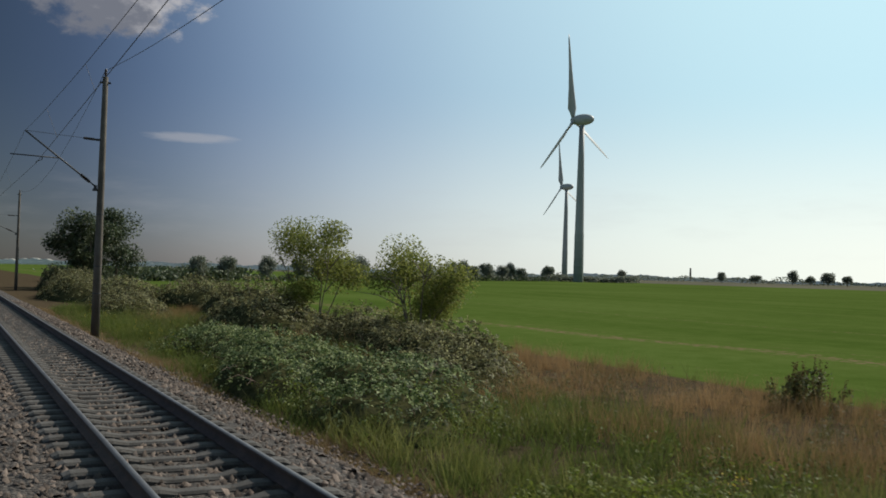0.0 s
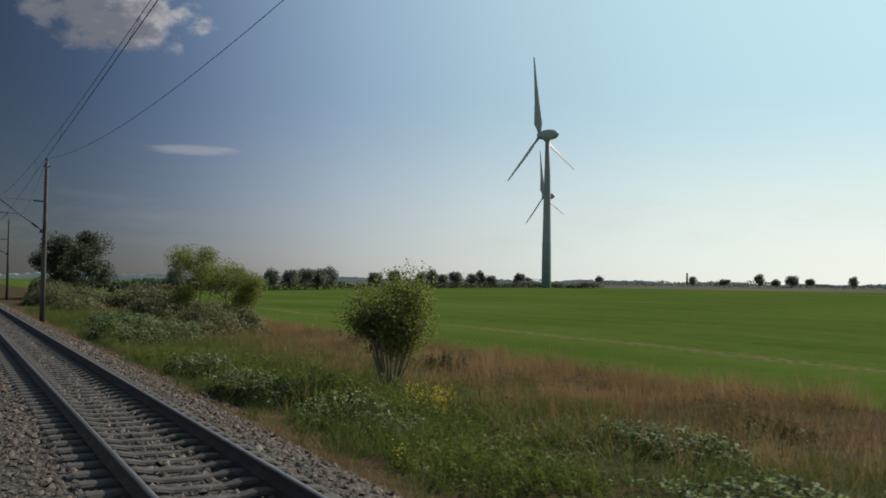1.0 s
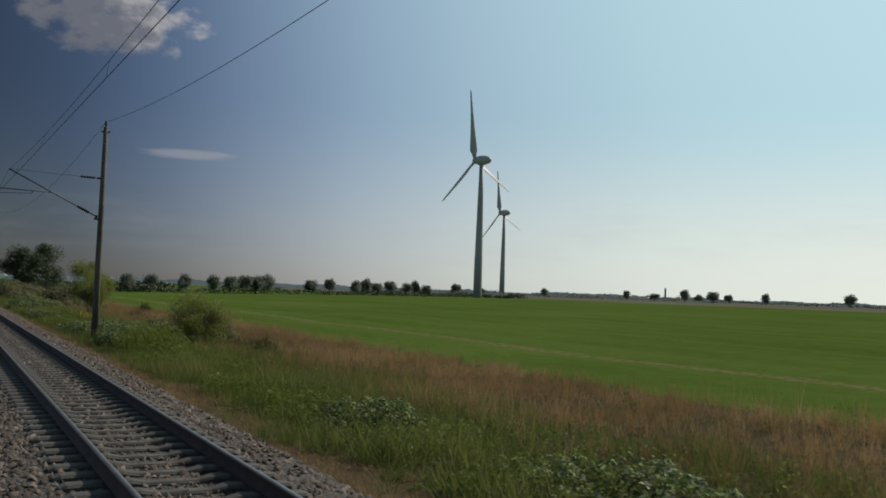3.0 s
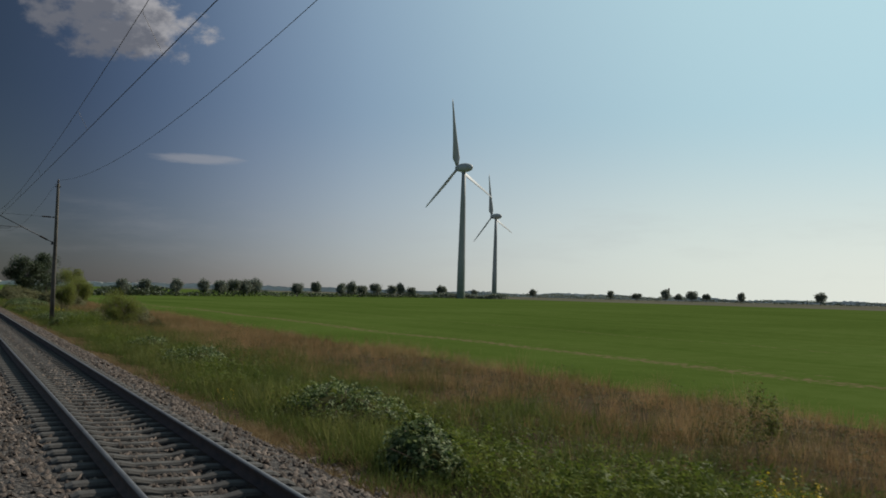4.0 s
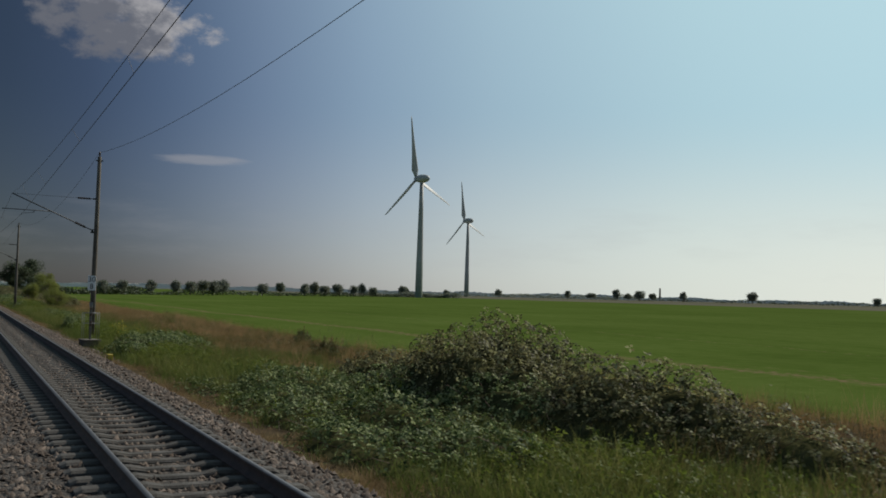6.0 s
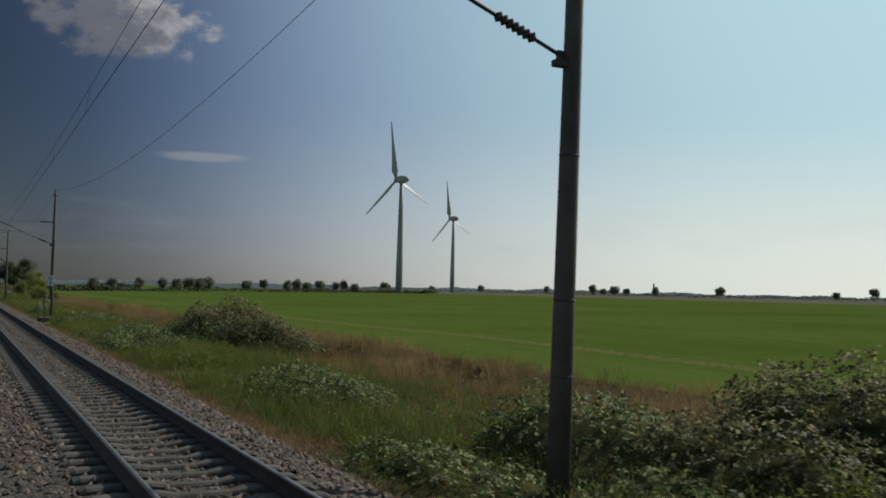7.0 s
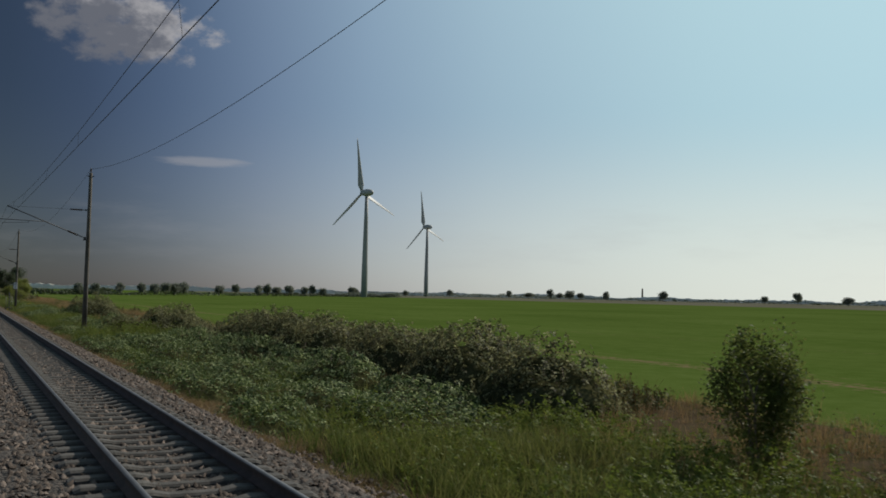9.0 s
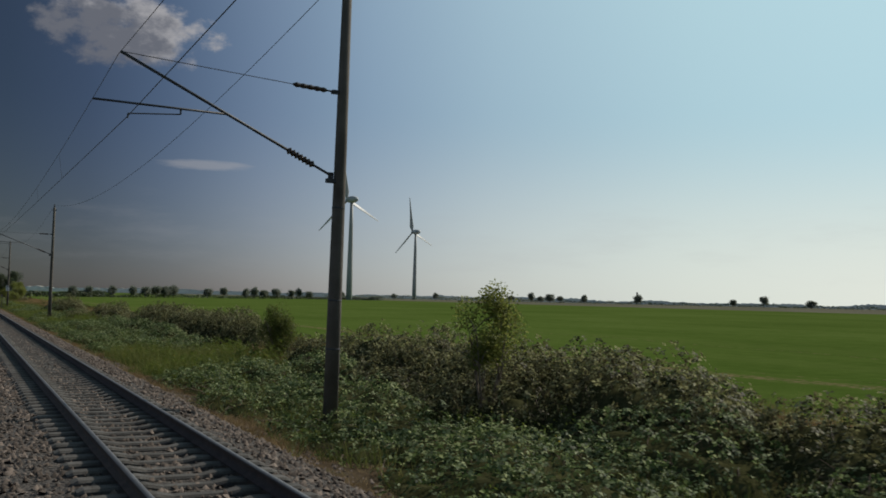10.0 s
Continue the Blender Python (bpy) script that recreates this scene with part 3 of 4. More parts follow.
for name, i, sag, r, label in (("feeder_wire", 0, 1.75, 0.0095, "dark feeder wire sagging from mast top to mast top"), ("messenger_wire", 1, 0.95, 0.007, "thin dark messenger wire above the contact wire"), ("contact_wire", 2, 0.06, 0.0085, "dark copper contact wire over the track")):
    t = thing(name, Matrix.Identity(4), label, "overhead wire", "overhead wires")
    for a, b in zip(supports, supports[1:]):
        part("wire_span", tube(bmesh.new(), span(a[i], b[i], sag), r, 6), M_WIRE, t)
t = thing("dropper_wires", Matrix.Identity(4), "thin droppers between messenger and contact wire", "overhead wire", "overhead wires")
for a, b in zip(supports, supports[1:]):
    for k in range(1, 7):
        u = int(k * 24 / 7)
        part("dropper", tube(bmesh.new(), [span(a[1], b[1], 0.95)[u], span(a[2], b[2], 0.06)[u]], 0.004, 5), M_WIRE, t)


# kilometre sign on one mast
def text_mesh(body, size, mat, name):
    cu = bpy.data.curves.new(name, "FONT")
    cu.body, cu.size, cu.extrude, cu.align_x, cu.align_y = body, size, 0.003, "CENTER", "CENTER"
    tmp = bpy.data.objects.new(name, cu)
    scene.collection.objects.link(tmp)
    me = bpy.data.meshes.new_from_object(tmp.evaluated_get(bpy.context.evaluated_depsgraph_get()))
    bpy.data.objects.remove(tmp)
    me.materials.clear()
    me.materials.append(mat)
    return me


sx, sy, sz = 105.88, 7.48, 2.33
sign = thing("kilometre_sign", pose(sx + 0.27, sy - 0.13, sz, 90, 0, 58), "white enamel kilometre plate with black figures strapped to the mast", "sign")
plate = part("plate", box(bmesh.new(), (0.50, 0.88, 0.012), (0, 0, 0), 0.003), M_PLATE, sign)
for body, y in (("30", 0.21), ("8", -0.21)):
    ob = part_data("numeral", text_mesh(body, 0.46, M_BLACK, "numeral"), plate)
    ob.location = (0, y, 0.009)
for y in (0.3, -0.3):
    part("clamp", box(bmesh.new(), (0.34, 0.05, 0.04), (0, y, -0.028), 0.004), M_GALV, sign)


# ---- wind turbines ----
def turbine(x, y, z_base, hub_z, scale, face, turn):
    t = thing("wind_turbine", pose(x, y, z_base), "white three-bladed wind turbine with an egg-shaped nacelle", "wind turbine", "wind turbines in the field")
    h = hub_z - z_base - 1.8
    tower = part("tower", lathe(bmesh.new(), [(2.15, 0), (2.0, h * 0.25), (1.7, h * 0.5), (1.38, h * 0.75), (1.05, h)], 32), M_WHITE, t, smooth=True)
    for i, mat in enumerate(M_RINGS):
        z = 0.05 + i * 3.4
        r0, r1 = (2.165 - 0.15 * q / (h * 0.25) for q in (z, z + 3.38))
        part("green_ring", lathe(bmesh.new(), [(r0, z), (r1, z + 3.38)], 32), mat, tower, "green painted band at the tower foot" if i == 0 else "")
    m = pose(0, 0, hub_z - z_base, 0, 0, face)    # local +y looks out of the hub, up the wind
    egg = [(0.25, -5.6), (1.1, -5.1), (1.75, -4.2), (2.2, -2.8), (2.42, -1.2), (2.4, 0.4), (2.2, 1.8), (1.95, 2.6), (1.9, 2.65)]
    part("nacelle", lathe(bmesh.new(), egg, 28, m @ pose(0, 0, 0, -90, 0, 0)), M_BLADE, t, smooth=True)
    spinner = part("spinner", lathe(bmesh.new(), [(1.9, 2.75), (1.85, 3.4), (1.6, 4.3), (1.1, 5.0), (0.4, 5.35), (0.1, 5.4)], 28, m @ pose(0, 0, 0, -90, 0, 0)), M_BLADE, t, smooth=True)
    for k in range(3):
        bm = bmesh.new()
        rings = []
        for s, chord, thick, twist in ((1.2, 1.7, 1.5, -42), (3.0, 2.5, 1.3, -40), (5.0, 4.1, 0.9, -36), (8, 3.8, 0.65, -30), (14, 2.9, 0.45, -24), (21, 2.1, 0.3, -18), (28, 1.45, 0.2, -14), (33.5, 0.95, 0.1, -12), (35.5, 0.3, 0.05, -12)):
            s *= scale
            row = []
            for i in range(12):
                a = 2 * math.pi * i / 12
                u, v = (math.cos(a) - 0.25) * chord / 2, math.sin(a) * thick / 2 * (0.55 + 0.45 * math.cos(a)) if s > 4 else math.sin(a) * thick / 2
                c, q = math.cos(radians(twist)), math.sin(radians(twist))
                row.append(bm.verts.new((u * c - v * q, u * q + v * c, s)))
            rings.append(row)
        for a, b in zip(rings, rings[1:]):
            for i in range(12):
                bm.faces.new((a[i], a[(i + 1) % 12], b[(i + 1) % 12], b[i]))
        bm.faces.new(rings[0][::-1])
        bm.faces.new(rings[-1])
        bmesh.ops.transform(bm, matrix=m @ pose(0, 3.9, 0) @ pose(0, 0, 0, 0, turn + 120 * k, 0), verts=bm.verts)
        bmesh.ops.recalc_face_normals(bm, faces=bm.faces)
        part("blade", bm, M_BLADE, spinner, smooth=True)
    return t


FACE = math.degrees(math.atan2(0.89, -0.46))     # hub points to (-0.89, -0.46)
turbine(-335.8, 239.5, float(ground_z(239.5)), 69.7, 1.03, FACE, -10)
turbine(-585.4, 405.1, float(ground_z(405.1)), 69.2, 1.0, FACE, -10)


# ---- woody plants ----
def crown_points(n, rx, ry, rz, lumps, seed, hollow=0.12):
    """Points in a lumpy crown: several overlapping blobs of leaf clumps with gaps between."""
    r = np.random.default_rng(seed)
    c = r.normal(size=(lumps, 3))
    c /= np.linalg.norm(c, axis=1)[:, None]
    c *= r.uniform(0.35, 0.8 if lumps < 30 else 0.68, (lumps, 1))
    k = r.integers(0, lumps, n)
    d = r.normal(size=(n, 3))
    d /= np.linalg.norm(d, axis=1)[:, None]
    q = c[k] + d * (r.uniform(hollow, 1.0, (n, 1)) ** 0.6) * r.uniform(0.28, 0.48, lumps)[k][:, None]
    return q * np.array([rx, ry, rz])


def woody(name, x, y, height, width, base, trunks, n, leaf, mat, label, category, group, seed, lumps=16, spread=0.4):
    """A shrub or tree: stems that fork, and a leafy crown."""
    r = np.random.default_rng(seed)
    t = thing(name, pose(x, y, float(ground_z(y)) - 0.03, 0, 0, float(r.uniform(0, 360))), label, category, group)
    cz, rz = (height + base) / 2, (height - base) / 2
    thick = 0.012 * height + 0.008 if height > 2 else 0.009
    for i in range(trunks):
        a = 2 * math.pi * (i + r.uniform(0, 0.6)) / trunks
        e = Vector((math.cos(a), math.sin(a), 0)) * width * (spread * r.uniform(0.4, 1.0) if trunks > 1 else 0.05)
        top = Vector((e.x, e.y, height * (r.uniform(0.66, 0.84) if trunks == 1 else r.uniform(0.6, 0.76))))
        foot = Vector((math.cos(a), math.sin(a), 0)) * (0.05 * width if trunks > 1 else 0)
        bm = bmesh.new()
        q = [foot.lerp(top, u) + Vector((e.x, e.y, 0)) * (-0.25 * u * (1 - u)) + Vector(r.normal(size=3)) * 0.015 * height * u for u in (0, 0.2, 0.45, 0.7, 1)]
        tube(bm, q, [thick * s * (1.8 if trunks == 1 else 0.65) for s in (1, 0.8, 0.6, 0.4, 0.15)], 6)
        for _ in range(3 if trunks > 1 else 9):
            u = r.uniform(0.5 if trunks > 1 else 0.25, 0.85)
            s = foot.lerp(top, u)
            g = s + Vector((r.normal() * width * 0.15, r.normal() * width * 0.15, r.uniform(0.06, 0.16) * height))
            tube(bm, [s, s.lerp(g, 0.5) + Vector((0, 0, 0.03 * height)), g], [thick * 0.4, thick * 0.25, thick * 0.08], 5)
        part("trunk" if trunks == 1 else "stem", bm, M_BARK, t, smooth=True)
    q = crown_points(n, width / 2, width / 2, rz, lumps, seed + 1) + np.array([0, 0, cz])
    v, f = leaves(q, leaf, leaf * 0.55, 0.3)
    part_data("crown", mesh_np("crown", v, f, mat), t)
    return t


woody("elder_shrub", 3.3, 10.8, 3.75, 3.25, 0.7, 15, 16000, 0.085, M_SHRUB, "bushy light-green shrub with many bare stems at its foot", "shrub", "", 11, 34, 0.42)
woody("willow_shrub", -33.3, 16.4, 4.7, 4.9, 0.3, 9, 13500, 0.12, M_SHRUB, "broad light-green shrub with thin splayed stems", "shrub", "", 12)
woody("field_maple", -46.0, 16.9, 5.8, 5.8, 0.8, 4, 12500, 0.14, M_SHRUB, "small airy tree with a ragged light-green crown", "tree", "", 13, 12)
woody("oak_tree", -118.0, 15.0, 9.6, 10.0, 1.0, 1, 11000, 0.36, M_TREE, "large dark tree standing close to the line", "tree", "", 14)
woody("oak_tree", -130.0, 20.0, 10.5, 10.0, 1.0, 1, 9000, 0.36, M_TREE, "large dark tree standing close to the line", "tree", "", 15)
woody("buckthorn_shrub", 34.9, 11.6, 2.9, 3.6, 0.1, 12, 19000, 0.075, M_SHRUB, "yellow-green shrub rising out of dark brambles", "shrub", "", 23, 18)
woody("hawthorn_shrub", 241.0, 13.0, 3.0, 2.2, -0.2, 8, 9500, 0.085, M_THORN, "narrow dull-green shrub in dry grass", "shrub", "", 27, 31)
woody("elder_shrub", 264.0, 10.9, 3.72, 1.9, 1.2, 7, 5200, 0.085, M_SHRUB, "slender shrub poking out of a bramble hedge", "shrub", "", 18, 14)

woody("birch_sapling", 97.2, 13.7, 1.9, 1.2, 0.3, 4, 900, 0.07, M_LUSH, "spindly yellowish sapling in dry grass", "shrub", "", 19, 9)

# avenue and hedgerow trees far across the field, their leaves paled to imitate haze
FAR = []
avenue = [(-208, 49), (-214.5, 57), (-224.2, 69.3), (-233.4, 80.8), (-239, 88), (-243.8, 94.1), (-248, 99.5), (-252.2, 104.8), (-270.6, 128), (-279.5, 139.2), (-293, 156.4), (-298, 162.8), (-304.1, 170.5), (-312, 180.6), (-322.8, 194.1), (-328.2, 200.9), (-336, 211), (-358.8, 239.8), (-372, 247)]
for i, (x, y) in enumerate(avenue):
    FAR.append((x, y, 6.6 + 1.0 * math.sin(3.1 * i), 5.6 + 0.9 * math.sin(5.3 * i + 1)))
for i, (x, y) in enumerate([(-485.7, 379.8), (-419.8, 400), (-399.5, 406.3), (-378.5, 412.6), (-369, 415.6), (-360, 418.4), (-350.2, 421.5), (-327, 428.6), (-280.4, 442.8), (-207.3, 465.3), (-186.3, 471.8), (-155.6, 481.2), (-96, 500), (-60, 511), (10, 533), (46, 545), (-560, 372)]):
    FAR.append((x, y, 6.6 + 1.5 * math.sin(2.7 * i), 6.2 + 1.2 * math.sin(4.1 * i)))
variants = []
for k in range(4):
    variants.append(woody("avenue_tree", FAR[k][0], FAR[k][1], 6.4, 5.6, 0.5, 1, 2600, 0.5, M_HAZED_TREE, "round dark-green tree in a far row across the field", "tree", "far tree rows", 40 + k, 34))
for i, (x, y, h, w) in enumerate(FAR):
    if i < 4:
        continue
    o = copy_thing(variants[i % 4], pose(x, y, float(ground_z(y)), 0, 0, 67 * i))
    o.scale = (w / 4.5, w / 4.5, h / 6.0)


def low_hedge(points, n, leaf, h, mat, name, label):
    r = np.random.default_rng(len(points) + n)
    q = []
    for (xa, ya), (xb, yb) in zip(points, points[1:]):
        u = r.uniform(0, 1, n)
        x, y = xa + (xb - xa) * u, ya + (yb - ya) * u
        top = h * (0.45 + 0.75 * field_noise(x, y, 9.0, 5))
        q.append(np.stack([x + r.normal(0, 1.5, n), y + r.normal(0, 1.5, n), ground_z(y) + top * r.uniform(0, 1, n) ** 0.6], 1))
    v, f = leaves(np.concatenate(q), leaf, leaf * 0.7, 0.2)
    tagged(new(name, mesh_np(name, v, f, mat)), label, "hedge", kind="stuff")


# the first two hedges use the leaf colour with haze painted in
low_hedge([(-352, 236), (-334, 246), (-318, 256)], 1500, 0.9, 3.0, M_HAZED_TREE, "turbine_foot_scrub", "low dark scrub round the turbine's foot")
low_hedge([(-640, 330), (-560, 420), (-480, 440), (-400, 450)], 1200, 1.1, 3.6, M_HAZED_TREE, "far_hedge", "low dark hedge at the far edge of the field")
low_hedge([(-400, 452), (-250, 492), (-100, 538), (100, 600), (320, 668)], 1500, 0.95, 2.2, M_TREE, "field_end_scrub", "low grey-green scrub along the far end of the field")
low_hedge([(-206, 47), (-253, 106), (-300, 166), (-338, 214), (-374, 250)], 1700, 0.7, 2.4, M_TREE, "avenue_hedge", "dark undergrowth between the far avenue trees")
low_hedge([(-330, 60), (-235, 66), (-205, 45), (-180, 18)], 1300, 1.0, 3.0, M_TREE, "line_side_hedge", "low dark hedge running towards the railway line")

# woods and villages on the skyline
def skyline(name, dist, tall, seed, label):
    az = np.linspace(radians(-20), radians(100), 700)
    r = np.random.default_rng(seed)
    hgt = tall * (0.25 + 0.75 * np.clip(field_noise(np.degrees(az) * 10, 0 * az, 26, seed), 0, 1)) + r.uniform(0, tall * 0.22, len(az))
    x, y = -np.sin(az) * dist, np.cos(az) * dist
    z = 1.0 + 0 * az
    n = len(az)
    v = np.concatenate([np.stack([x, y, z - 4], 1), np.stack([x, y, z + hgt], 1), np.stack([x * 1.03, y * 1.03, z + hgt * 0.8], 1), np.stack([x * 1.03, y * 1.03, z - 4], 1)])
    i = np.arange(n - 1)
    f = np.concatenate([np.stack([i + a * n, i + 1 + a * n, i + 1 + (a + 1) * n, i + (a + 1) * n], 1) for a in range(3)])
    tagged(new(name, mesh_np(name, v, f, M_HAZED_WOODS)), label, "woods", kind="stuff")


# both strips carry their haze in the leaf colour
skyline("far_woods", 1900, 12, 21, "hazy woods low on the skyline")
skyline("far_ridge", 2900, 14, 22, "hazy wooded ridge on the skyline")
chim = thing("chimney", pose(-1965, 1763, 2), "tall slim chimney far away on the skyline", "chimney")
part("shaft", lathe(bmesh.new(), [(3.0, 0), (2.2, 34), (2.4, 35), (2.2, 36)], 16), M_CONCRETE, chim, smooth=True)


# ---- brambles ----
def sprays(q, nor, length, width, per, spread):
    """Compound leaves: a few leaflets fanned round each point, all lying near one plane."""
    n = len(q)
    nor = nor / np.linalg.norm(nor, axis=1)[:, None]
    ref = rng.normal(size=(n, 3))
    e1 = ref - (ref * nor).sum(1)[:, None] * nor
    e1 /= np.linalg.norm(e1, axis=1)[:, None]
    e2 = np.cross(nor, e1)
    size = rng.uniform(0.65, 1.25, n)[:, None]
    out = []
    for k in range(per):
        a = 2 * math.pi * (k + rng.uniform(-0.25, 0.25, n)) / per
        d = e1 * np.cos(a)[:, None] + e2 * np.sin(a)[:, None]
        s = np.cross(nor, d)
        up = nor * rng.uniform(-0.25, 0.3, n)[:, None]
        d, c = d + up, q + d * spread * size
        ln, wd = length * size * rng.uniform(0.8, 1.15, n)[:, None], width * size
        out.append(np.stack([c - d * ln * 0.5, c + s * wd * 0.5 + nor * wd * 0.18, c + d * ln * 0.5 - nor * ln * 0.12, c - s * wd * 0.5 + nor * wd * 0.18], 1))
    v = np.stack(out, 1).reshape(-1, 3)
    return v, np.arange(len(v)).reshape(-1, 4)


def bramble(x, y, rx, ry, h, dull, seed):
    """A mound of arching canes over a dark sheet painted as shade, covered by sprays of leaves; dull: older, browner
    foliage.
    """
    global rng
    r = rng = np.random.default_rng(seed)
    t = thing("bramble_thicket", pose(x, y, 0), ("dull brown-green bramble thicket with arching canes" if dull else "low spreading green bramble patch"), "bramble", "brambles along the line")

    def top_of(u, w):
        rad = np.sqrt(u * u + w * w)
        gx, gy = u * rx + x, w * ry + y
        lump, lump2 = np.clip(field_noise(gx, gy, 1.3, 33), 0, 1), np.clip(field_noise(gx, gy, 0.5, 34), 0, 1)
        return h * np.clip(1 - rad ** 2.2, 0, 1) ** 0.7 * (0.62 + 0.45 * lump) + (0.30 + 0.10 * h) * (lump2 - 0.25) * np.clip(1.15 - rad, 0, 1) ** 0.4

    far = x < -40
    n = int(np.clip((720 if dull else 560) * rx * ry * (0.95 + 0.3 * h), 2600, 18000) * (0.45 if far else 1))
    ang, rad = r.uniform(0, 2 * math.pi, n), r.uniform(0, 1, n) ** 0.47 * r.uniform(0.94, 1.06, n)
    warp = 1 + 0.4 * (field_noise(3 * np.cos(ang) + x, 3 * np.sin(ang) + y, 1.6, seed + 9) - 0.5)
    u, w = np.cos(ang) * rad * warp, np.sin(ang) * rad * warp
    # steeper sides carry more leaves for the same ground
    tz = top_of(u, w)
    steep = np.sqrt(1 + ((top_of(u + 0.03, w) - tz) / (0.03 * rx)) ** 2 + ((top_of(u, w + 0.03) - tz) / (0.03 * ry)) ** 2)
    on = r.uniform(0, 1, n) < np.clip(steep / 3.2, 0.3, 1)
    u, w, n = u[on], w[on], int(on.sum())
    # the foot of a mound loses leaves, so the sheet's painted shade shows
    foot = (np.hypot(u, w) > 0.74) & (r.uniform(0, 1, n) < 0.62)
    u, w = u[~foot], w[~foot]
    n = len(u)
    # sprays gather in tufts with dark gaps between
    keep = r.uniform(0, 1, n) < np.clip(3.2 * field_noise(u * rx + x, w * ry + y, 0.17, 35) - 0.75, 0.18, 1)
    u, w, n = u[keep], w[keep], int(keep.sum())
    tuft = np.clip(field_noise(u * rx + x, w * ry + y, 0.17, 35), 0, 1)
    depth = r.uniform(0, 1, n) ** (1.5 if dull else 2.2)
    tz = top_of(u, w)
    slope_u, slope_w = (top_of(u + 0.04, w) - tz) / (0.04 * rx), (top_of(u, w + 0.04) - tz) / (0.04 * ry)
    z = ground_z(y + w * ry) + 0.03 + tz * (1 - 0.55 * depth) + 0.16 * (tuft - 0.5)
    shoot = (r.uniform(0, 1, n) < 0.035) & (np.hypot(u, w) < 0.85)
    z = z + shoot * r.uniform(0, 0.24, n)
    q = np.stack([u * rx, w * ry, z], 1)
    lean_out = np.hypot(slope_u, slope_w)
    nor = np.stack([-np.clip(slope_u, -2.5, 2.5), -np.clip(slope_w, -2.5, 2.5), np.ones(n)], 1) + r.normal(0, 1, (n, 3)) * (0.36 + 0.3 * np.clip(lean_out, 0, 2))[:, None]
    big = (0.092 if dull else 0.088) * (1.5 if far else 1)
    v, f = sprays(q, nor, big, big * 0.68, 4, big * 0.62)
    part_data("leaves", mesh_np("leaves", v, f, M_BRAMBLE_OLD if dull else M_BRAMBLE), t)
    # twiggy inner sheet, coloured dark to stand in for shade under the leaves
    k, s = 14, 44
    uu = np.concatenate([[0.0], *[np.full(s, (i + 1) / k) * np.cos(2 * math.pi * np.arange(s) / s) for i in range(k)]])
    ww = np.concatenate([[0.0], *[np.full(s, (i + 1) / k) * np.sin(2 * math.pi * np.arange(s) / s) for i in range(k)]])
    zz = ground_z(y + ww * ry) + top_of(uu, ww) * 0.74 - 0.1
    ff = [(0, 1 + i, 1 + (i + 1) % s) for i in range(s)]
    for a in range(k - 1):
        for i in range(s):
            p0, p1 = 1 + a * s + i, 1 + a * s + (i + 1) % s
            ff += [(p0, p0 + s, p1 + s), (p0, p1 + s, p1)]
    part_data("inner_shade", mesh_np("inner_shade", np.stack([uu * rx * 0.96, ww * ry * 0.96, zz], 1), ff, M_SHADE_SHEET, None, True), t)
    bm = bmesh.new()
    for _ in range(int(8 + 5 * rx)):
        a, b = r.uniform(-0.7, 0.7, 2)
        s0 = Vector((a * rx, b * ry, float(ground_z(y))))
        e = s0 + Vector((r.normal() * 0.7, r.normal() * 0.5, 0))
        hh = float(top_of(np.array([a]), np.array([b]))[0]) * r.uniform(0.68, 0.92) + 0.05
        tube(bm, [s0, s0.lerp(e, 0.3) + Vector((0, 0, hh * 0.75)), s0.lerp(e, 0.7) + Vector((0, 0, hh * 1.05)), e + Vector((0, 0, hh * 0.9))], [0.006, 0.006, 0.005, 0.003], 4)
    tagged(part("cane_tangle", bm, M_CANE, t), kind="stuff")
    return t


THICKETS = []
THICKETS += [(-118, 12.5, 10, 3, 3, 1), (-98, 12, 9, 2.8, 2.6, 1), (-78, 13, 9, 3, 2.2, 1), (-72, 17, 9, 3, 2.6, 1), (-57, 17, 9, 3, 2.4, 1), (-47, 14.2, 6, 2.8, 2.0, 1), (-37, 15.8, 5, 2.4, 1.7, 1), (-29, 14.8, 5, 2.2, 1.5, 1), (-23.5, 12.6, 3.2, 1.7, 1.1, 1), (-34, 9.2, 6, 2.2, 1.0, 0), (-27, 9.0, 5, 2.3, 1.1, 0), (-21, 9.6, 4, 2.2, 1.1, 0), (-18.2, 8.0, 2.8, 1.5, 1.0, 0), (-23.5, 7.5, 3.4, 1.3, 0.85, 0), (-90, 10.5, 12, 3, 2.3, 1), (-64, 10.5, 9, 2.4, 1.5, 1), (-4.5, 7.5, 3.0, 1.2, 0.45, 0), (2.2, 7.4, 3.2, 1.2, 0.5, 0)]
THICKETS += [(8.6, 7.7, 3.0, 1.3, 0.5, 0), (13.6, 11.6, 2.2, 1.0, 0.5, 0), (19.5, 9.4, 4, 2.0, 0.4, 0), (28.6, 9.6, 3.2, 1.8, 0.8, 0), (26.5, 8.3, 4, 1.9, 0.8, 0), (21.5, 7.5, 3.6, 1.3, 0.5, 0), (32.5, 8.6, 3.2, 1.8, 0.95, 0), (35.0, 7.6, 2.4, 1.1, 0.85, 0), (29.0, 11.0, 2.6, 1.5, 1.0, 1), (24.4, 14.6, 2, 1.5, 1.35, 1), (32.9, 12.5, 2.3, 1.7, 1.5, 1), (63, 8.6, 2.2, 1.3, 0.55, 0), (72, 8.8, 3.6, 1.6, 0.6, 0), (89, 8.5, 3.4, 1.5, 0.7, 0), (95.6, 7.4, 1.1, 0.8, 0.6, 0)]
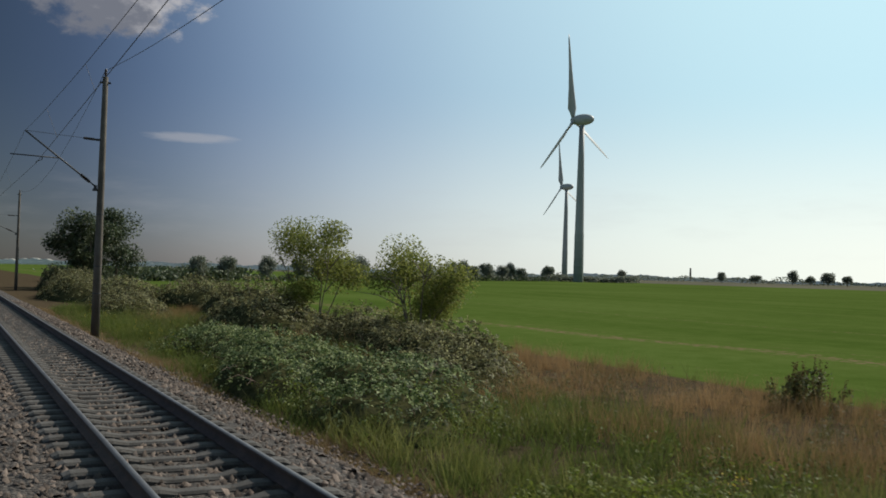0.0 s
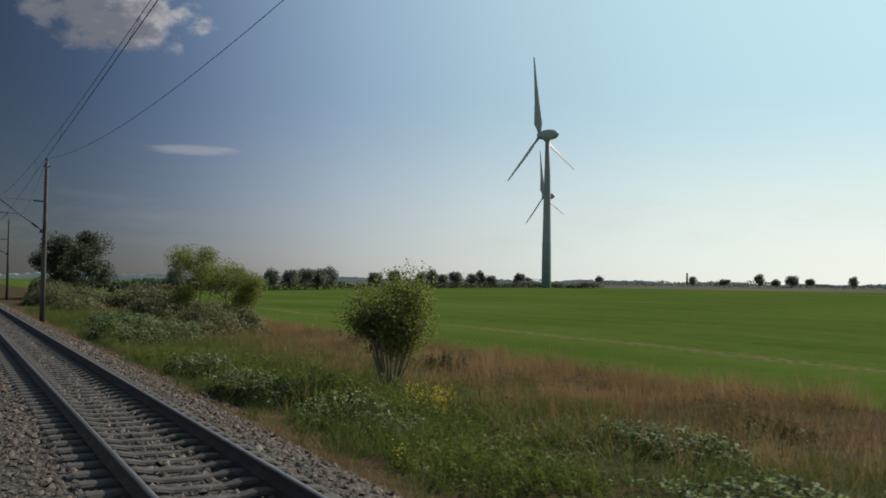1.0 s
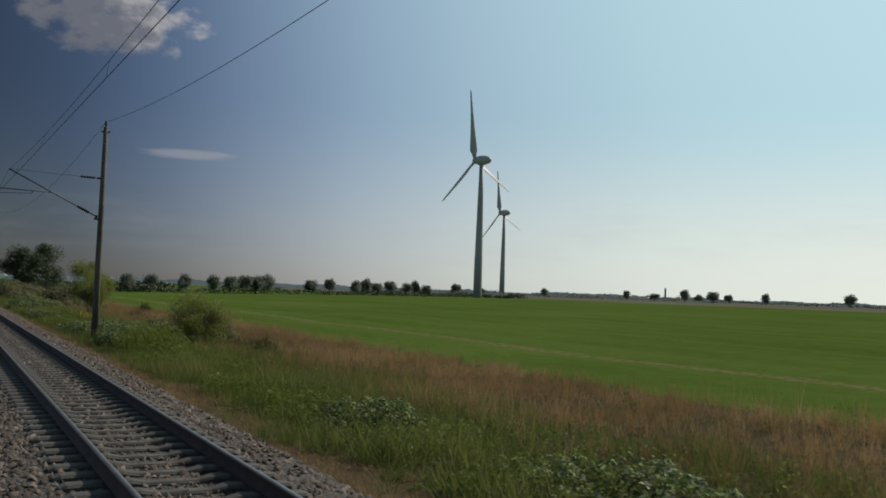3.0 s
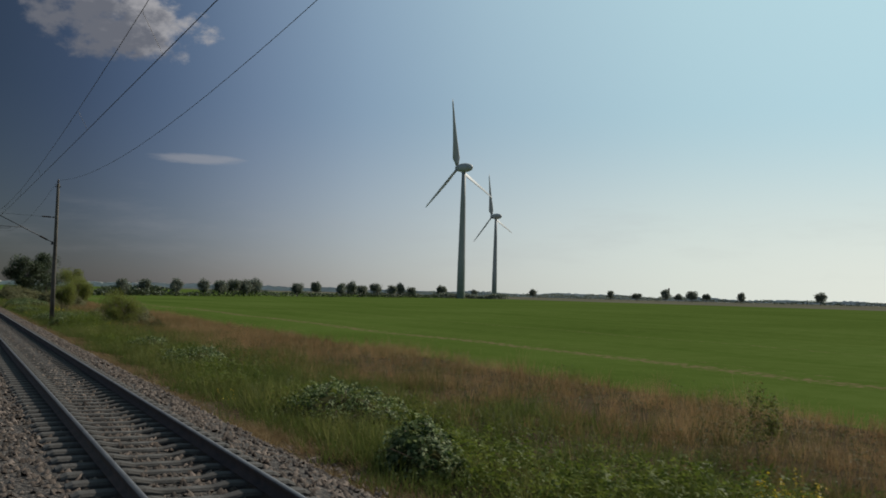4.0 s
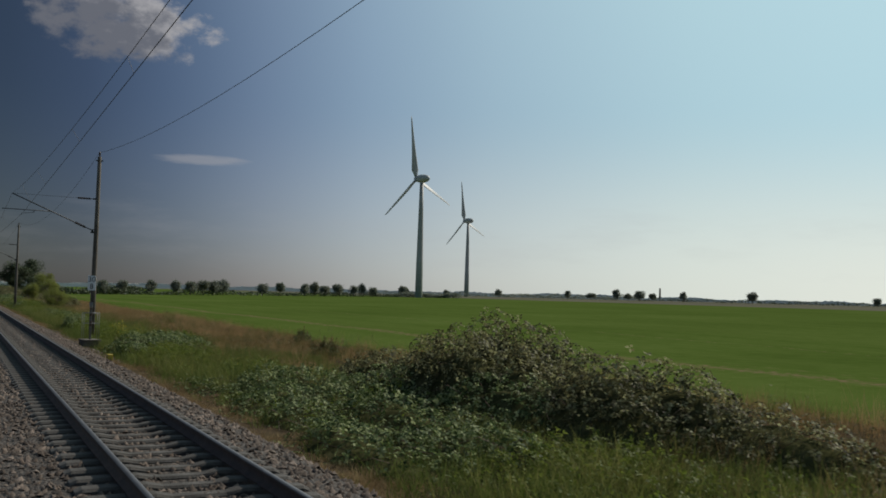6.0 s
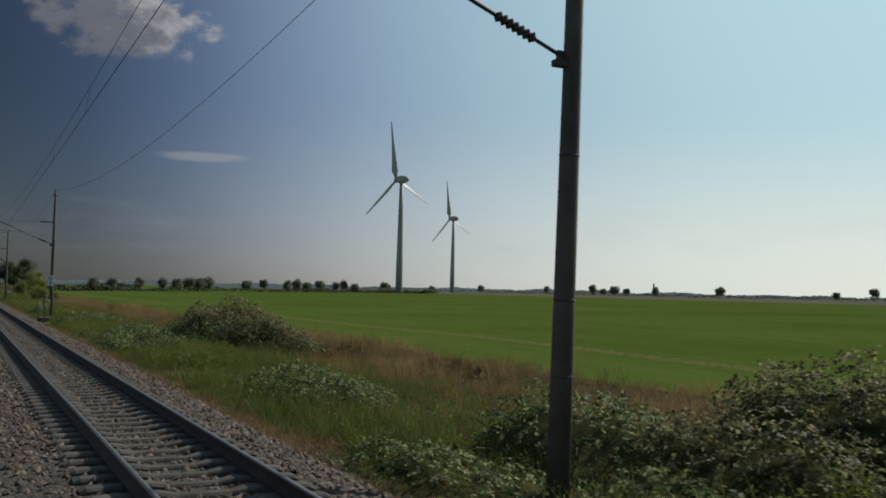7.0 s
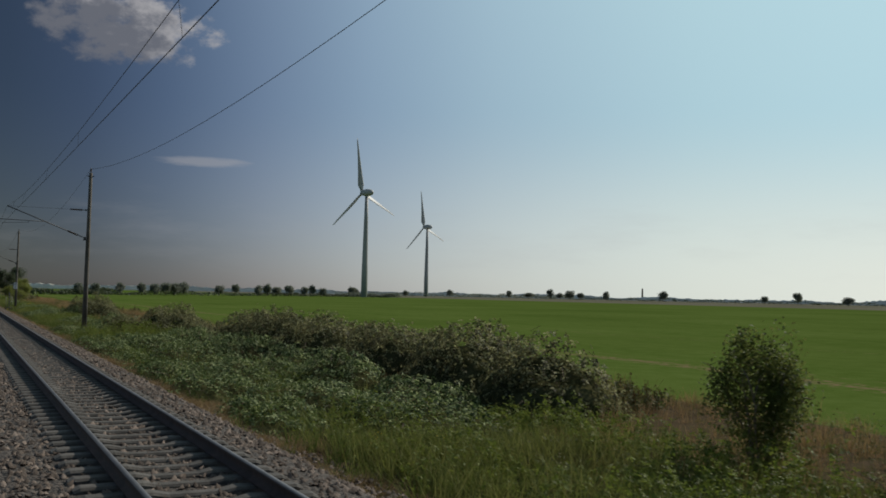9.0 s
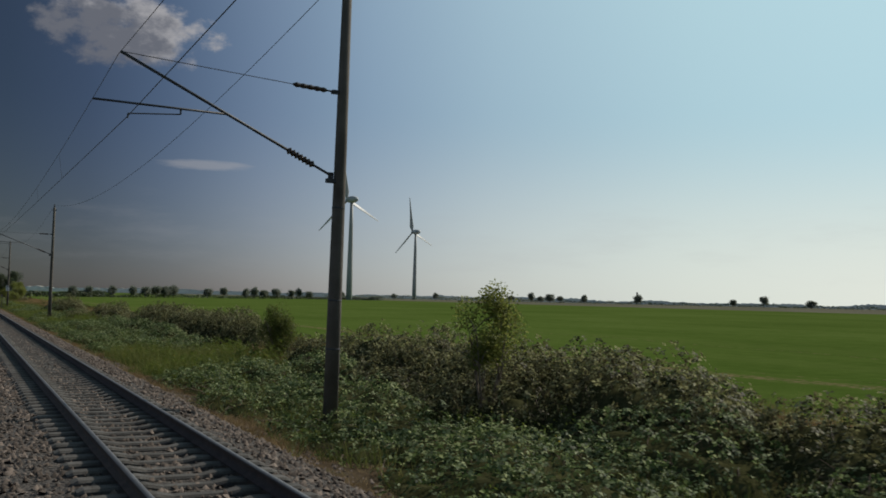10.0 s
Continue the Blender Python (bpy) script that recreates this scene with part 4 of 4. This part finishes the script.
THICKETS += [(114.4, 10.2, 3.6, 2.2, 0.6, 0), (118.2, 9.6, 3.8, 2.3, 0.7, 0), (119.4, 7.9, 2.7, 1.5, 0.75, 0), (122.2, 7.3, 1.6, 0.9, 0.4, 0), (139.3, 12.4, 2.6, 2, 1.35, 1), (145, 13, 4.4, 2.9, 2.45, 1), (150.6, 13.2, 3.2, 2.6, 1.65, 1), (153.8, 13.8, 3.0, 1.6, 0.85, 1), (141, 9, 5, 2.2, 0.7, 0), (147, 9.6, 3.4, 2.0, 0.75, 0), (151.6, 8.6, 2.6, 1.5, 0.7, 0), (170, 9, 5, 2, 0.7, 0), (184.9, 13.4, 3.6, 2.4, 2.3, 1)]
THICKETS += [(181.5, 10.4, 3.2, 2, 1.15, 0), (185.5, 10.6, 3.2, 1.9, 1.3, 1), (193.5, 13.4, 2.6, 1.7, 1.3, 1), (196.2, 13.6, 2.2, 1.5, 0.9, 1), (190.5, 11.6, 2.2, 1.4, 1.0, 1), (189, 13.5, 3.0, 2.0, 1.75, 1), (187, 8.4, 3, 1.4, 0.7, 0), (191.8, 14.2, 2.8, 1.6, 0.9, 1), (198.5, 9, 2.6, 1.8, 0.6, 0), (198.8, 13.6, 2.6, 1.6, 0.8, 1), (202.5, 14.2, 3.2, 2.2, 2.15, 1), (207.5, 14, 3.4, 2.3, 2.3, 1), (212.5, 14.4, 3.4, 2.3, 2.25, 1), (215, 13.5, 2.6, 2.0, 2.3, 1), (210, 13.6, 2.6, 1.9, 2.2, 1)]
THICKETS += [(217.5, 14, 3.4, 2.4, 2.35, 1), (222.5, 14.3, 3.4, 2.3, 2.45, 1), (228, 14.2, 3.4, 2.2, 2.4, 1), (232.5, 14, 2.8, 1.9, 2.0, 1), (204, 9.2, 5, 2.3, 0.75, 0), (212.5, 9.3, 5, 2.3, 0.8, 0), (221, 9.1, 5, 2.2, 0.7, 0), (229, 8.8, 4.4, 1.8, 0.6, 0), (246.2, 13.6, 3.0, 1.9, 1.75, 1), (250.5, 13.6, 3.2, 2.1, 2.0, 1), (258.3, 13.9, 3.0, 1.9, 2.0, 1)]
THICKETS += [(264, 13.7, 3.0, 1.9, 2.0, 1), (255.5, 13.4, 3.8, 2.3, 2.25, 1), (261, 13.6, 3.8, 2.4, 2.2, 1), (267, 13.2, 3.8, 2.3, 2.2, 1), (273, 13.6, 3.8, 2.4, 1.65, 1), (279, 13.4, 3.8, 2.3, 1.4, 1), (263.6, 11.4, 2.4, 1.5, 1.5, 1), (269.4, 12.4, 3.0, 1.8, 1.15, 1), (274.8, 12.2, 3.0, 1.8, 0.8, 1), (251, 8.8, 5, 2, 0.7, 0), (234, 9.6, 3.0, 1.8, 0.7, 0)]
THICKETS += [(208.6, 12.2, 2.4, 1.2, 1.15, 0), (213.8, 12.3, 2.6, 1.3, 1.25, 0), (257.6, 11.3, 3.0, 1.5, 1.2, 1), (262.6, 11.2, 2.8, 1.4, 1.15, 1), (260, 9, 5, 2.1, 0.8, 0), (269, 9, 5, 2.1, 0.75, 0), (278, 9, 5, 2, 0.7, 0)]
# a low carpet reaching out to the ballast, and the growth between it and the tall thickets
THICKETS += [(x, 7.3 + 0.3 * math.sin(x), 3.6, 1.45, 0.42 + 0.1 * math.sin(2.3 * x), 0) for x in (138.5, 144.5, 150.5, 182, 188, 199, 205.5, 212, 218.5, 225, 231.5, 251, 257.5, 264, 270.5, 277)]
THICKETS += [(x, 11.2 + 0.3 * math.sin(1.7 * x), 3.2, 1.5, 1.0 + 0.2 * math.sin(3.1 * x), 0) for x in (143, 148, 201, 207, 213, 219, 225, 230.5, 252, 270, 276)]
for i, b in enumerate(THICKETS):
    bramble(*b, 100 + 7 * i)


# ---- cable box on a post, with a pipe railing round it and a concrete trough at its foot ----
post = thing("trackside_post_box", pose(115.9, 6.2, float(ground_z(6.2)) + 0.05), "grey cable box on a post with a pipe railing round it", "trackside box")
part("post", lathe(bmesh.new(), [(0.055, 0.0), (0.055, 1.98), (0.08, 2.0), (0.08, 2.03)], 16), M_PALE, post, smooth=True)
for zc, hc in ((1.02, 0.26), (1.52, 0.16), (1.84, 0.1)):
    part("collar", lathe(bmesh.new(), [(0.06, zc), (0.062, zc + 0.01), (0.062, zc + hc), (0.06, zc + hc + 0.01)], 16), M_DARK, post, "dark rubber sleeve", smooth=True)
part("cabinet", box(bmesh.new(), (0.19, 0.17, 0.2), (-0.02, 0, 2.13), 0.02), M_PALE, post)
part("lid", box(bmesh.new(), (0.17, 0.14, 0.07), (0.03, 0.02, 2.265), 0.02), M_DARK, post)
corners = [(-0.39, -0.36), (0.39, -0.36), (0.39, 0.36), (-0.39, 0.36)]
for x, y in corners:
    part("railing_post", tube(bmesh.new(), [(x, y, 0.3), (x, y, 1.70)], 0.011), M_PALE, post, smooth=True)
for z in (1.68, 1.16):
    for (xa, ya), (xb, yb) in zip(corners, corners[1:] + corners[:1]):
        part("railing_bar", tube(bmesh.new(), [(xa, ya, z), (xb, yb, z)], 0.011), M_PALE, post, smooth=True)
trough = thing("concrete_trough", pose(115.85, 6.2, float(ground_z(6.2)) - 0.3, 0, 0, 3), "low grey concrete trough half buried beside the ballast", "trough")
part("wall", box(bmesh.new(), (1.25, 0.85, 0.62), (0, 0, 0.31), 0.03), M_CONCRETE, trough)
part("rim", box(bmesh.new(), (1.3, 0.9, 0.08), (0, 0, 0.66), 0.02), M_CONCRETE, trough)


# ---- yellow equipment box at the foot of the ballast ----
ybox = thing("trackside_equipment_box", pose(127.95, 5.5, -0.90, 0, 0, 4), "small yellow painted metal box beside the ballast", "trackside box")
part("stub", lathe(bmesh.new(), [(0.05, 0.0), (0.05, 0.2)], 12), M_GALV, ybox)
ybody = part("body", box(bmesh.new(), (0.36, 0.2, 0.2), (0, 0, 0.28), 0.018), M_YELLOW_PAINT, ybox)
part("lid", box(bmesh.new(), (0.38, 0.22, 0.03), (0, 0, 0.396), 0.008), M_YELLOW_PAINT, ybody)
part("cable_gland", tube(bmesh.new(), [(0.18, 0, 0.25), (0.26, 0, 0.22), (0.3, 0, 0.02)], 0.018), M_DARK, ybox, "black cable")


# ---- verge growth ----
def verge(name, n, y0, y1, height, width, lean, mat, label, keep, seed, per=16, spread=0.07):
    """Grass in tufts: blades fan out from each tuft's foot, and tufts differ in height."""
    global rng
    rng = np.random.default_rng(seed)
    k = n // per
    x, y = rng.uniform(X0, X1, k), rng.uniform(y0, y1, k)
    ok = rng.uniform(0, 1, k) < keep(x, y)
    x, y = x[ok], y[ok]
    tall = height * (0.45 + 0.9 * field_noise(x, y, 2.2, seed + 1)) * rng.uniform(0.55, 1.35, len(x))
    z = ground_z(y) - 0.02 + (field_noise(x, y, 14.0, 3) - 0.5) * 0.22 * (y > 5)
    x, y, z, tall = (np.repeat(c, per) for c in (x, y, z, tall))
    ox, oy = rng.normal(0, spread, len(x)), rng.normal(0, spread, len(x))
    v, f = blades(x + ox, y + oy, z, tall, width, lean, ox * 0.9 / spread, oy * 0.9 / spread)
    tagged(new(name, mesh_np(name, v, f, mat)), label, "grass", kind="stuff")


def lush(x):
    """1 where the rank grass by the ballast is at its tallest."""
    return np.interp(x, [-30, -22, -16, -10, 14, 20, 31, 34, 44, 47, 66, 92, 112, 120, 124, 133, 137, 147, 151, 164, 168, 186, 189, 197, 200, 233, 237, 247, 252], [0.2, 0.3, 1, 0.8, 0.45, 0.25, 0.25, 0.15, 0.15, 1, 0.6, 1, 0.8, 0.3, 1, 1, 0.2, 0.2, 1, 1, 0.3, 0.3, 1, 1, 0.2, 0.2, 1, 1, 0.25])


verge("green_grass", 640000, 5.1, 14.0, 0.46, 0.016, 0.5, M_GREEN, "rank green grass and weeds along the ballast", lambda x, y: np.clip(0.6 + 0.9 * field_noise(x, y, 2.5, 31) - 0.09 * np.abs(y - 8), 0.1, 1) * np.clip((y - 5.5 - 0.7 * field_noise(x, y, 1.5, 32)) / 0.9, 0.03, 1) * np.interp(x, [137, 139, 150, 153, 180, 182, 190, 192, 197, 200, 231, 236, 248, 252], [1, 0.35, 0.35, 1, 1, 0.4, 0.4, 1, 1, 0.25, 0.25, 1, 1, 0.25]), 201)
verge("dry_grass", 860000, 8.6, 21.8, 0.6, 0.012, 0.35, M_DRY, "tall reddish-brown dry grass beside the field", lambda x, y: np.clip((y - 9.3 - 1.6 * field_noise(x, y, 3.0, 44)) / 2.2, 0, 1) * np.clip(1.75 * field_noise(x, y, 2.6, 41) - 0.2, 0.14, 1) * np.clip((20.6 + 1.4 * field_noise(x, y, 5.0, 43) - y) / 1.2, 0, 1) * np.interp(x, [40, 92, 125, 155, 183, 187, 200, 234, 238, 243, 247, 252], [1, 0.6, 0.55, 0.45, 0.5, 0.3, 0.3, 0.5, 0.45, 0.45, 0.2, 0.5]), 202)
verge("straw_tufts", 300000, 4.95, 7.0, 0.2, 0.013, 1.15, M_STRAW, "short straw-coloured grass at the ballast's edge", lambda x, y: np.clip(1.7 * field_noise(x, y, 1.8, 51) - 0.2, 0.1, 1), 203)
verge("meadow_grass", 420000, 9.5, 20.5, 0.5, 0.013, 0.5, M_OLIVE, "olive green grass beside the field", lambda x, y: np.clip(1.7 * field_noise(x, y, 3.0, 61) - 0.45, 0, 1) * np.interp(x, [60, 95, 120, 155], [0.35, 0.9, 0.9, 1]), 204)
verge("lush_grass", 480000, 6.3, 13.6, 0.68, 0.02, 0.55, M_LUSH, "lush tall yellow-green grass beside the ballast", lambda x, y: lush(x) * np.clip(2.2 * field_noise(x, y, 1.6, 71) - 0.5, 0, 1) * np.clip((12.2 + 1.3 * (np.abs(x - 153) < 6) - y) / 1.5, 0, 1) * np.clip((y - 6.3 - 2.6 * (np.abs(x - 151) < 3.5)) / 0.8, 0, 1), 205, 14, 0.09)


def weeds(name, n, y0, y1, tall, leaf, mat, label, seed, cut, narrow=0.5):
    """Leafy herbs in drifts: small leaves up loose stems."""
    global rng
    rng = np.random.default_rng(seed)
    k = n // 14
    x, y = rng.uniform(X0, X1, k), rng.uniform(y0, y1, k)
    g = field_noise(x, y, 3.0, seed + 2)
    ok = g > cut
    x, y, g = x[ok], y[ok], g[ok]
    h = tall * (0.35 + 0.9 * (g - cut) / (1 - cut)) * rng.uniform(0.6, 1.2, len(x))
    u = rng.uniform(0.1, 1, (len(x), 14))
    q = np.stack([x[:, None] + rng.normal(0, 0.07, u.shape), y[:, None] + rng.normal(0, 0.07, u.shape), ground_z(y)[:, None] + h[:, None] * u], -1).reshape(-1, 3)
    v, f = leaves(q, leaf, leaf * narrow, 0.35, 0.3)
    tagged(new(name, mesh_np(name, v, f, mat)), label, "weeds", kind="stuff")


weeds("nettle_growth", 140000, 6.5, 11.5, 0.75, 0.075, M_WEED, "lush green leafy weeds beside the ballast", 301, 0.40)
weeds("dock_growth", 190000, 9.0, 19.5, 0.8, 0.07, M_SCRUB, "dull brown-green herbs among the dry grass", 302, 0.5, 0.4)
weeds("yellow_flowers", 14000, 6.5, 10.5, 0.9, 0.035, M_YELLOW, "small yellow flower heads among the weeds", 303, 0.80, 0.9)



def weed_clump(x, y, rx, ry, h, mat, leaf, label, seed):
    """A lump of soft herbs: crowded stems, leaf upon leaf to the ground."""
    global rng
    r = rng = np.random.default_rng(seed)
    t = thing("weed_clump", pose(x, y, 0), label, "weeds", "weeds along the line")
    k, per = int(75 * rx * ry * (0.7 + 0.5 * h)), 13
    a, d = r.uniform(0, 2 * math.pi, k), np.sqrt(r.uniform(0, 1, k))
    d = d * (0.7 + 0.6 * field_noise(2 * np.cos(a) + x, 2 * np.sin(a) + y, 1.2, seed + 1))
    u, w = np.cos(a) * d * rx, np.sin(a) * d * ry
    top = (h * np.clip(1.05 - d ** 2, 0, 1) ** 0.5 * (0.4 + 0.75 * field_noise(u + x, w + y, 0.6, seed + 2)) + 0.12) * r.uniform(0.6, 1.15, k)
    lx, ly = r.normal(0, 0.16, k) * top, r.normal(0, 0.16, k) * top
    foot = ground_z(y + w)
    e = 1 - r.uniform(0, 1, (k, per)) ** 1.5 * 0.9
    wide = 0.07 * (1.25 - e)
    q = np.stack([u[:, None] + lx[:, None] * e + r.normal(0, 1, e.shape) * wide, w[:, None] + ly[:, None] * e + r.normal(0, 1, e.shape) * wide, foot[:, None] + top[:, None] * e], -1).reshape(-1, 3)
    if leaf > 0.05:
        v, f = sprays(q[::3], np.array([0, 0, 0.9]) + r.normal(0, 0.5, (len(q[::3]), 3)), leaf * 1.1, leaf * 0.62, 3, leaf * 0.6)
    else:
        v, f = leaves(q, leaf, leaf * 0.8, 0.35, 0.25)
    part_data("foliage", mesh_np("foliage", v, f, mat), t)
    sv = np.stack([np.stack([u - 0.004, w, foot], 1), np.stack([u + 0.004, w, foot], 1), np.stack([u + lx, w + ly, foot + top], 1)], 1).reshape(-1, 3)
    tagged(part_data("stalk_mass", mesh_np("stalk_mass", sv, np.arange(3 * k).reshape(k, 3), mat), t), kind="stuff")


def dock_plant(x, y, rx, ry, h, seed):
    """Upright stems with broad drooping leaves below and brown seed spikes on top."""
    global rng
    r = rng = np.random.default_rng(seed)
    t = thing("dock_plant", pose(x, y, float(ground_z(y)) - 0.02), "dull olive dock plant with brown seed spikes in dry grass", "weeds", "dock plants in the verge")
    lq, sq = [], []
    for _ in range(int(9 + 16 * rx * ry)):
        a, d = r.uniform(0, 6.28), math.sqrt(r.uniform())
        s0 = Vector((math.cos(a) * d * rx, math.sin(a) * d * ry, 0))
        top = h * r.uniform(0.6, 1.1) * (1.1 - 0.5 * d)
        e = s0 + Vector((r.normal() * 0.14 * h, r.normal() * 0.14 * h, top))
        part("stem", tube(bmesh.new(), [s0, s0.lerp(e, 0.5) + Vector((0, 0, 0.04)), e], [0.008, 0.007, 0.003], 4), M_STRAW, t)
        for _ in range(int(70 * top)):
            g = s0.lerp(e, r.uniform(0.03, 0.75))
            lq.append((g.x + r.normal() * 0.08, g.y + r.normal() * 0.08, g.z + 0.02))
        for _ in range(int(60 * top)):
            g = s0.lerp(e, r.uniform(0.5, 1.0))
            sq.append((g.x + r.normal() * 0.022, g.y + r.normal() * 0.022, g.z))
    v, f = leaves(np.array(lq), 0.13, 0.055, 0.2, 0.6)
    part_data("leaves", mesh_np("leaves", v, f, M_SCRUB), t)
    v, f = leaves(np.array(sq), 0.045, 0.03, 0.0)
    tagged(part_data("seed_growth", mesh_np("seed_growth", v, f, M_SEED), t), "rust-brown seed spikes", kind="stuff")


r = np.random.default_rng(77)
spots = []
spots += [(36.4, 9.0, 2.0, 1.6, 1.45), (38.8, 8.5, 2.2, 1.6, 1.6), (41.6, 8.6, 2.2, 1.6, 1.25), (46.5, 8.0, 2.2, 1.5, 0.6), (-4, 8.4, 2.4, 1.5, 0.6), (2, 7.9, 2.2, 1.4, 0.65), (6.2, 8.9, 2.2, 1.1, 0.85), (2.6, 8.8, 2.0, 1.0, 0.8), (9, 8.2, 2.6, 1.6, 0.6), (14, 7.8, 2.4, 1.4, 0.55), (-9, 7.6, 2.4, 1.4, 0.6), (100, 9.2, 2.6, 1.8, 0.9)]
spots += [(96, 8.4, 2.2, 1.5, 0.7), (104.5, 8.6, 2.0, 1.3, 0.8), (109, 8.8, 2.4, 1.6, 0.8), (111, 11.5, 2.4, 1.6, 0.6), (124.2, 8.6, 2.2, 1.4, 0.85), (126.6, 7.8, 2.2, 1.3, 0.7), (128, 8.6, 2.6, 1.6, 0.6), (133, 9.8, 2.2, 1.6, 0.5), (154, 9.6, 2.6, 1.8, 0.7), (159, 8.8, 2.6, 1.7, 0.6), (188.6, 9.8, 2.4, 1.5, 1.05), (191.6, 10.6, 2.4, 1.6, 1.0), (194.6, 10.2, 2.4, 1.6, 0.9), (194.5, 12.4, 2.4, 1.5, 0.8)]
spots += [(197.6, 11.8, 2.4, 1.6, 0.7), (191, 7.8, 2.4, 1.3, 0.7), (195.5, 7.8, 2.2, 1.3, 0.7), (233, 9.0, 2.6, 1.6, 0.6), (238, 8.2, 2.6, 1.5, 0.55), (243, 9.2, 2.4, 1.6, 0.6), (236, 11.6, 2.4, 1.6, 0.75), (239.6, 11.7, 2.0, 1.2, 0.95), (242.4, 11.9, 2.0, 1.2, 0.9), (246, 7.6, 2.2, 1.3, 0.5)]
for x in np.arange(50, 92, 5.2):
    spots.append((float(x), float(7.6 + 1.6 * r.uniform()), 2.2, 1.4, float(r.uniform(0.4, 0.7))))
for i, s in enumerate(spots):
    weed_clump(*s, M_WEED, 0.07, "lush clump of bright green leafy weeds", 600 + 5 * i)
for i, s in enumerate([(-16.5, 18.5, 1.0, 0.8, 1.3), (41, 13.2, 0.7, 0.6, 1.0), (36, 13.4, 0.9, 0.7, 0.8), (133, 17.3, 0.9, 0.7, 1.4), (132.4, 19.6, 0.9, 0.7, 1.4), (112, 18.7, 0.6, 0.5, 1.1), (124.6, 15.6, 1.0, 0.8, 1.1), (13.3, 14.6, 1.0, 0.8, 0.6), (37.9, 13.8, 0.9, 0.7, 0.9), (-2, 15.2, 1.0, 0.8, 0.8), (231.6, 17.2, 1.4, 1.0, 1.0), (156, 15.5, 1.5, 1.1, 0.8), (165, 16, 1.4, 1.1, 0.9)]):
    dock_plant(*s, 900 + 5 * i)
for i, s in enumerate([(7.4, 9.9, 1.0, 0.7, 1.05), (104.6, 9.3, 1.0, 0.6, 0.9), (100.2, 11.0, 0.8, 0.6, 0.5), (22.5, 8.6, 0.6, 0.4, 0.5)]):
    weed_clump(*s, M_YELLOW, 0.045, "patch of yellow flower heads on green weeds", 1000 + 5 * i)

# sleepers of the next track
xs = np.arange(X0 - 60, X1, 0.6)
order = [x for x in xs if -12 <= x <= 168]
rest = [x for x in xs if not -12 <= x <= 168]
for x in order:
    ob = part_data("sleeper", SLEEPER, track)
    ob.location = (x, 0, 0)
sv = np.empty(len(SLEEPER.vertices) * 3, np.float32)
SLEEPER.vertices.foreach_get("co", sv)
sv = sv.reshape(-1, 3)
bm_v = np.concatenate([sv + np.array([x, 0, 0]) for x in rest])
me = bpy.data.meshes.new("sleepers")
me.from_pydata(bm_v.tolist(), [], [tuple(v + k * len(sv) for v in q.vertices) for k in range(len(rest)) for q in SLEEPER.polygons])
me.materials.append(M_SLEEPER)
tagged(part_data("sleepers", me, track), kind="stuff")
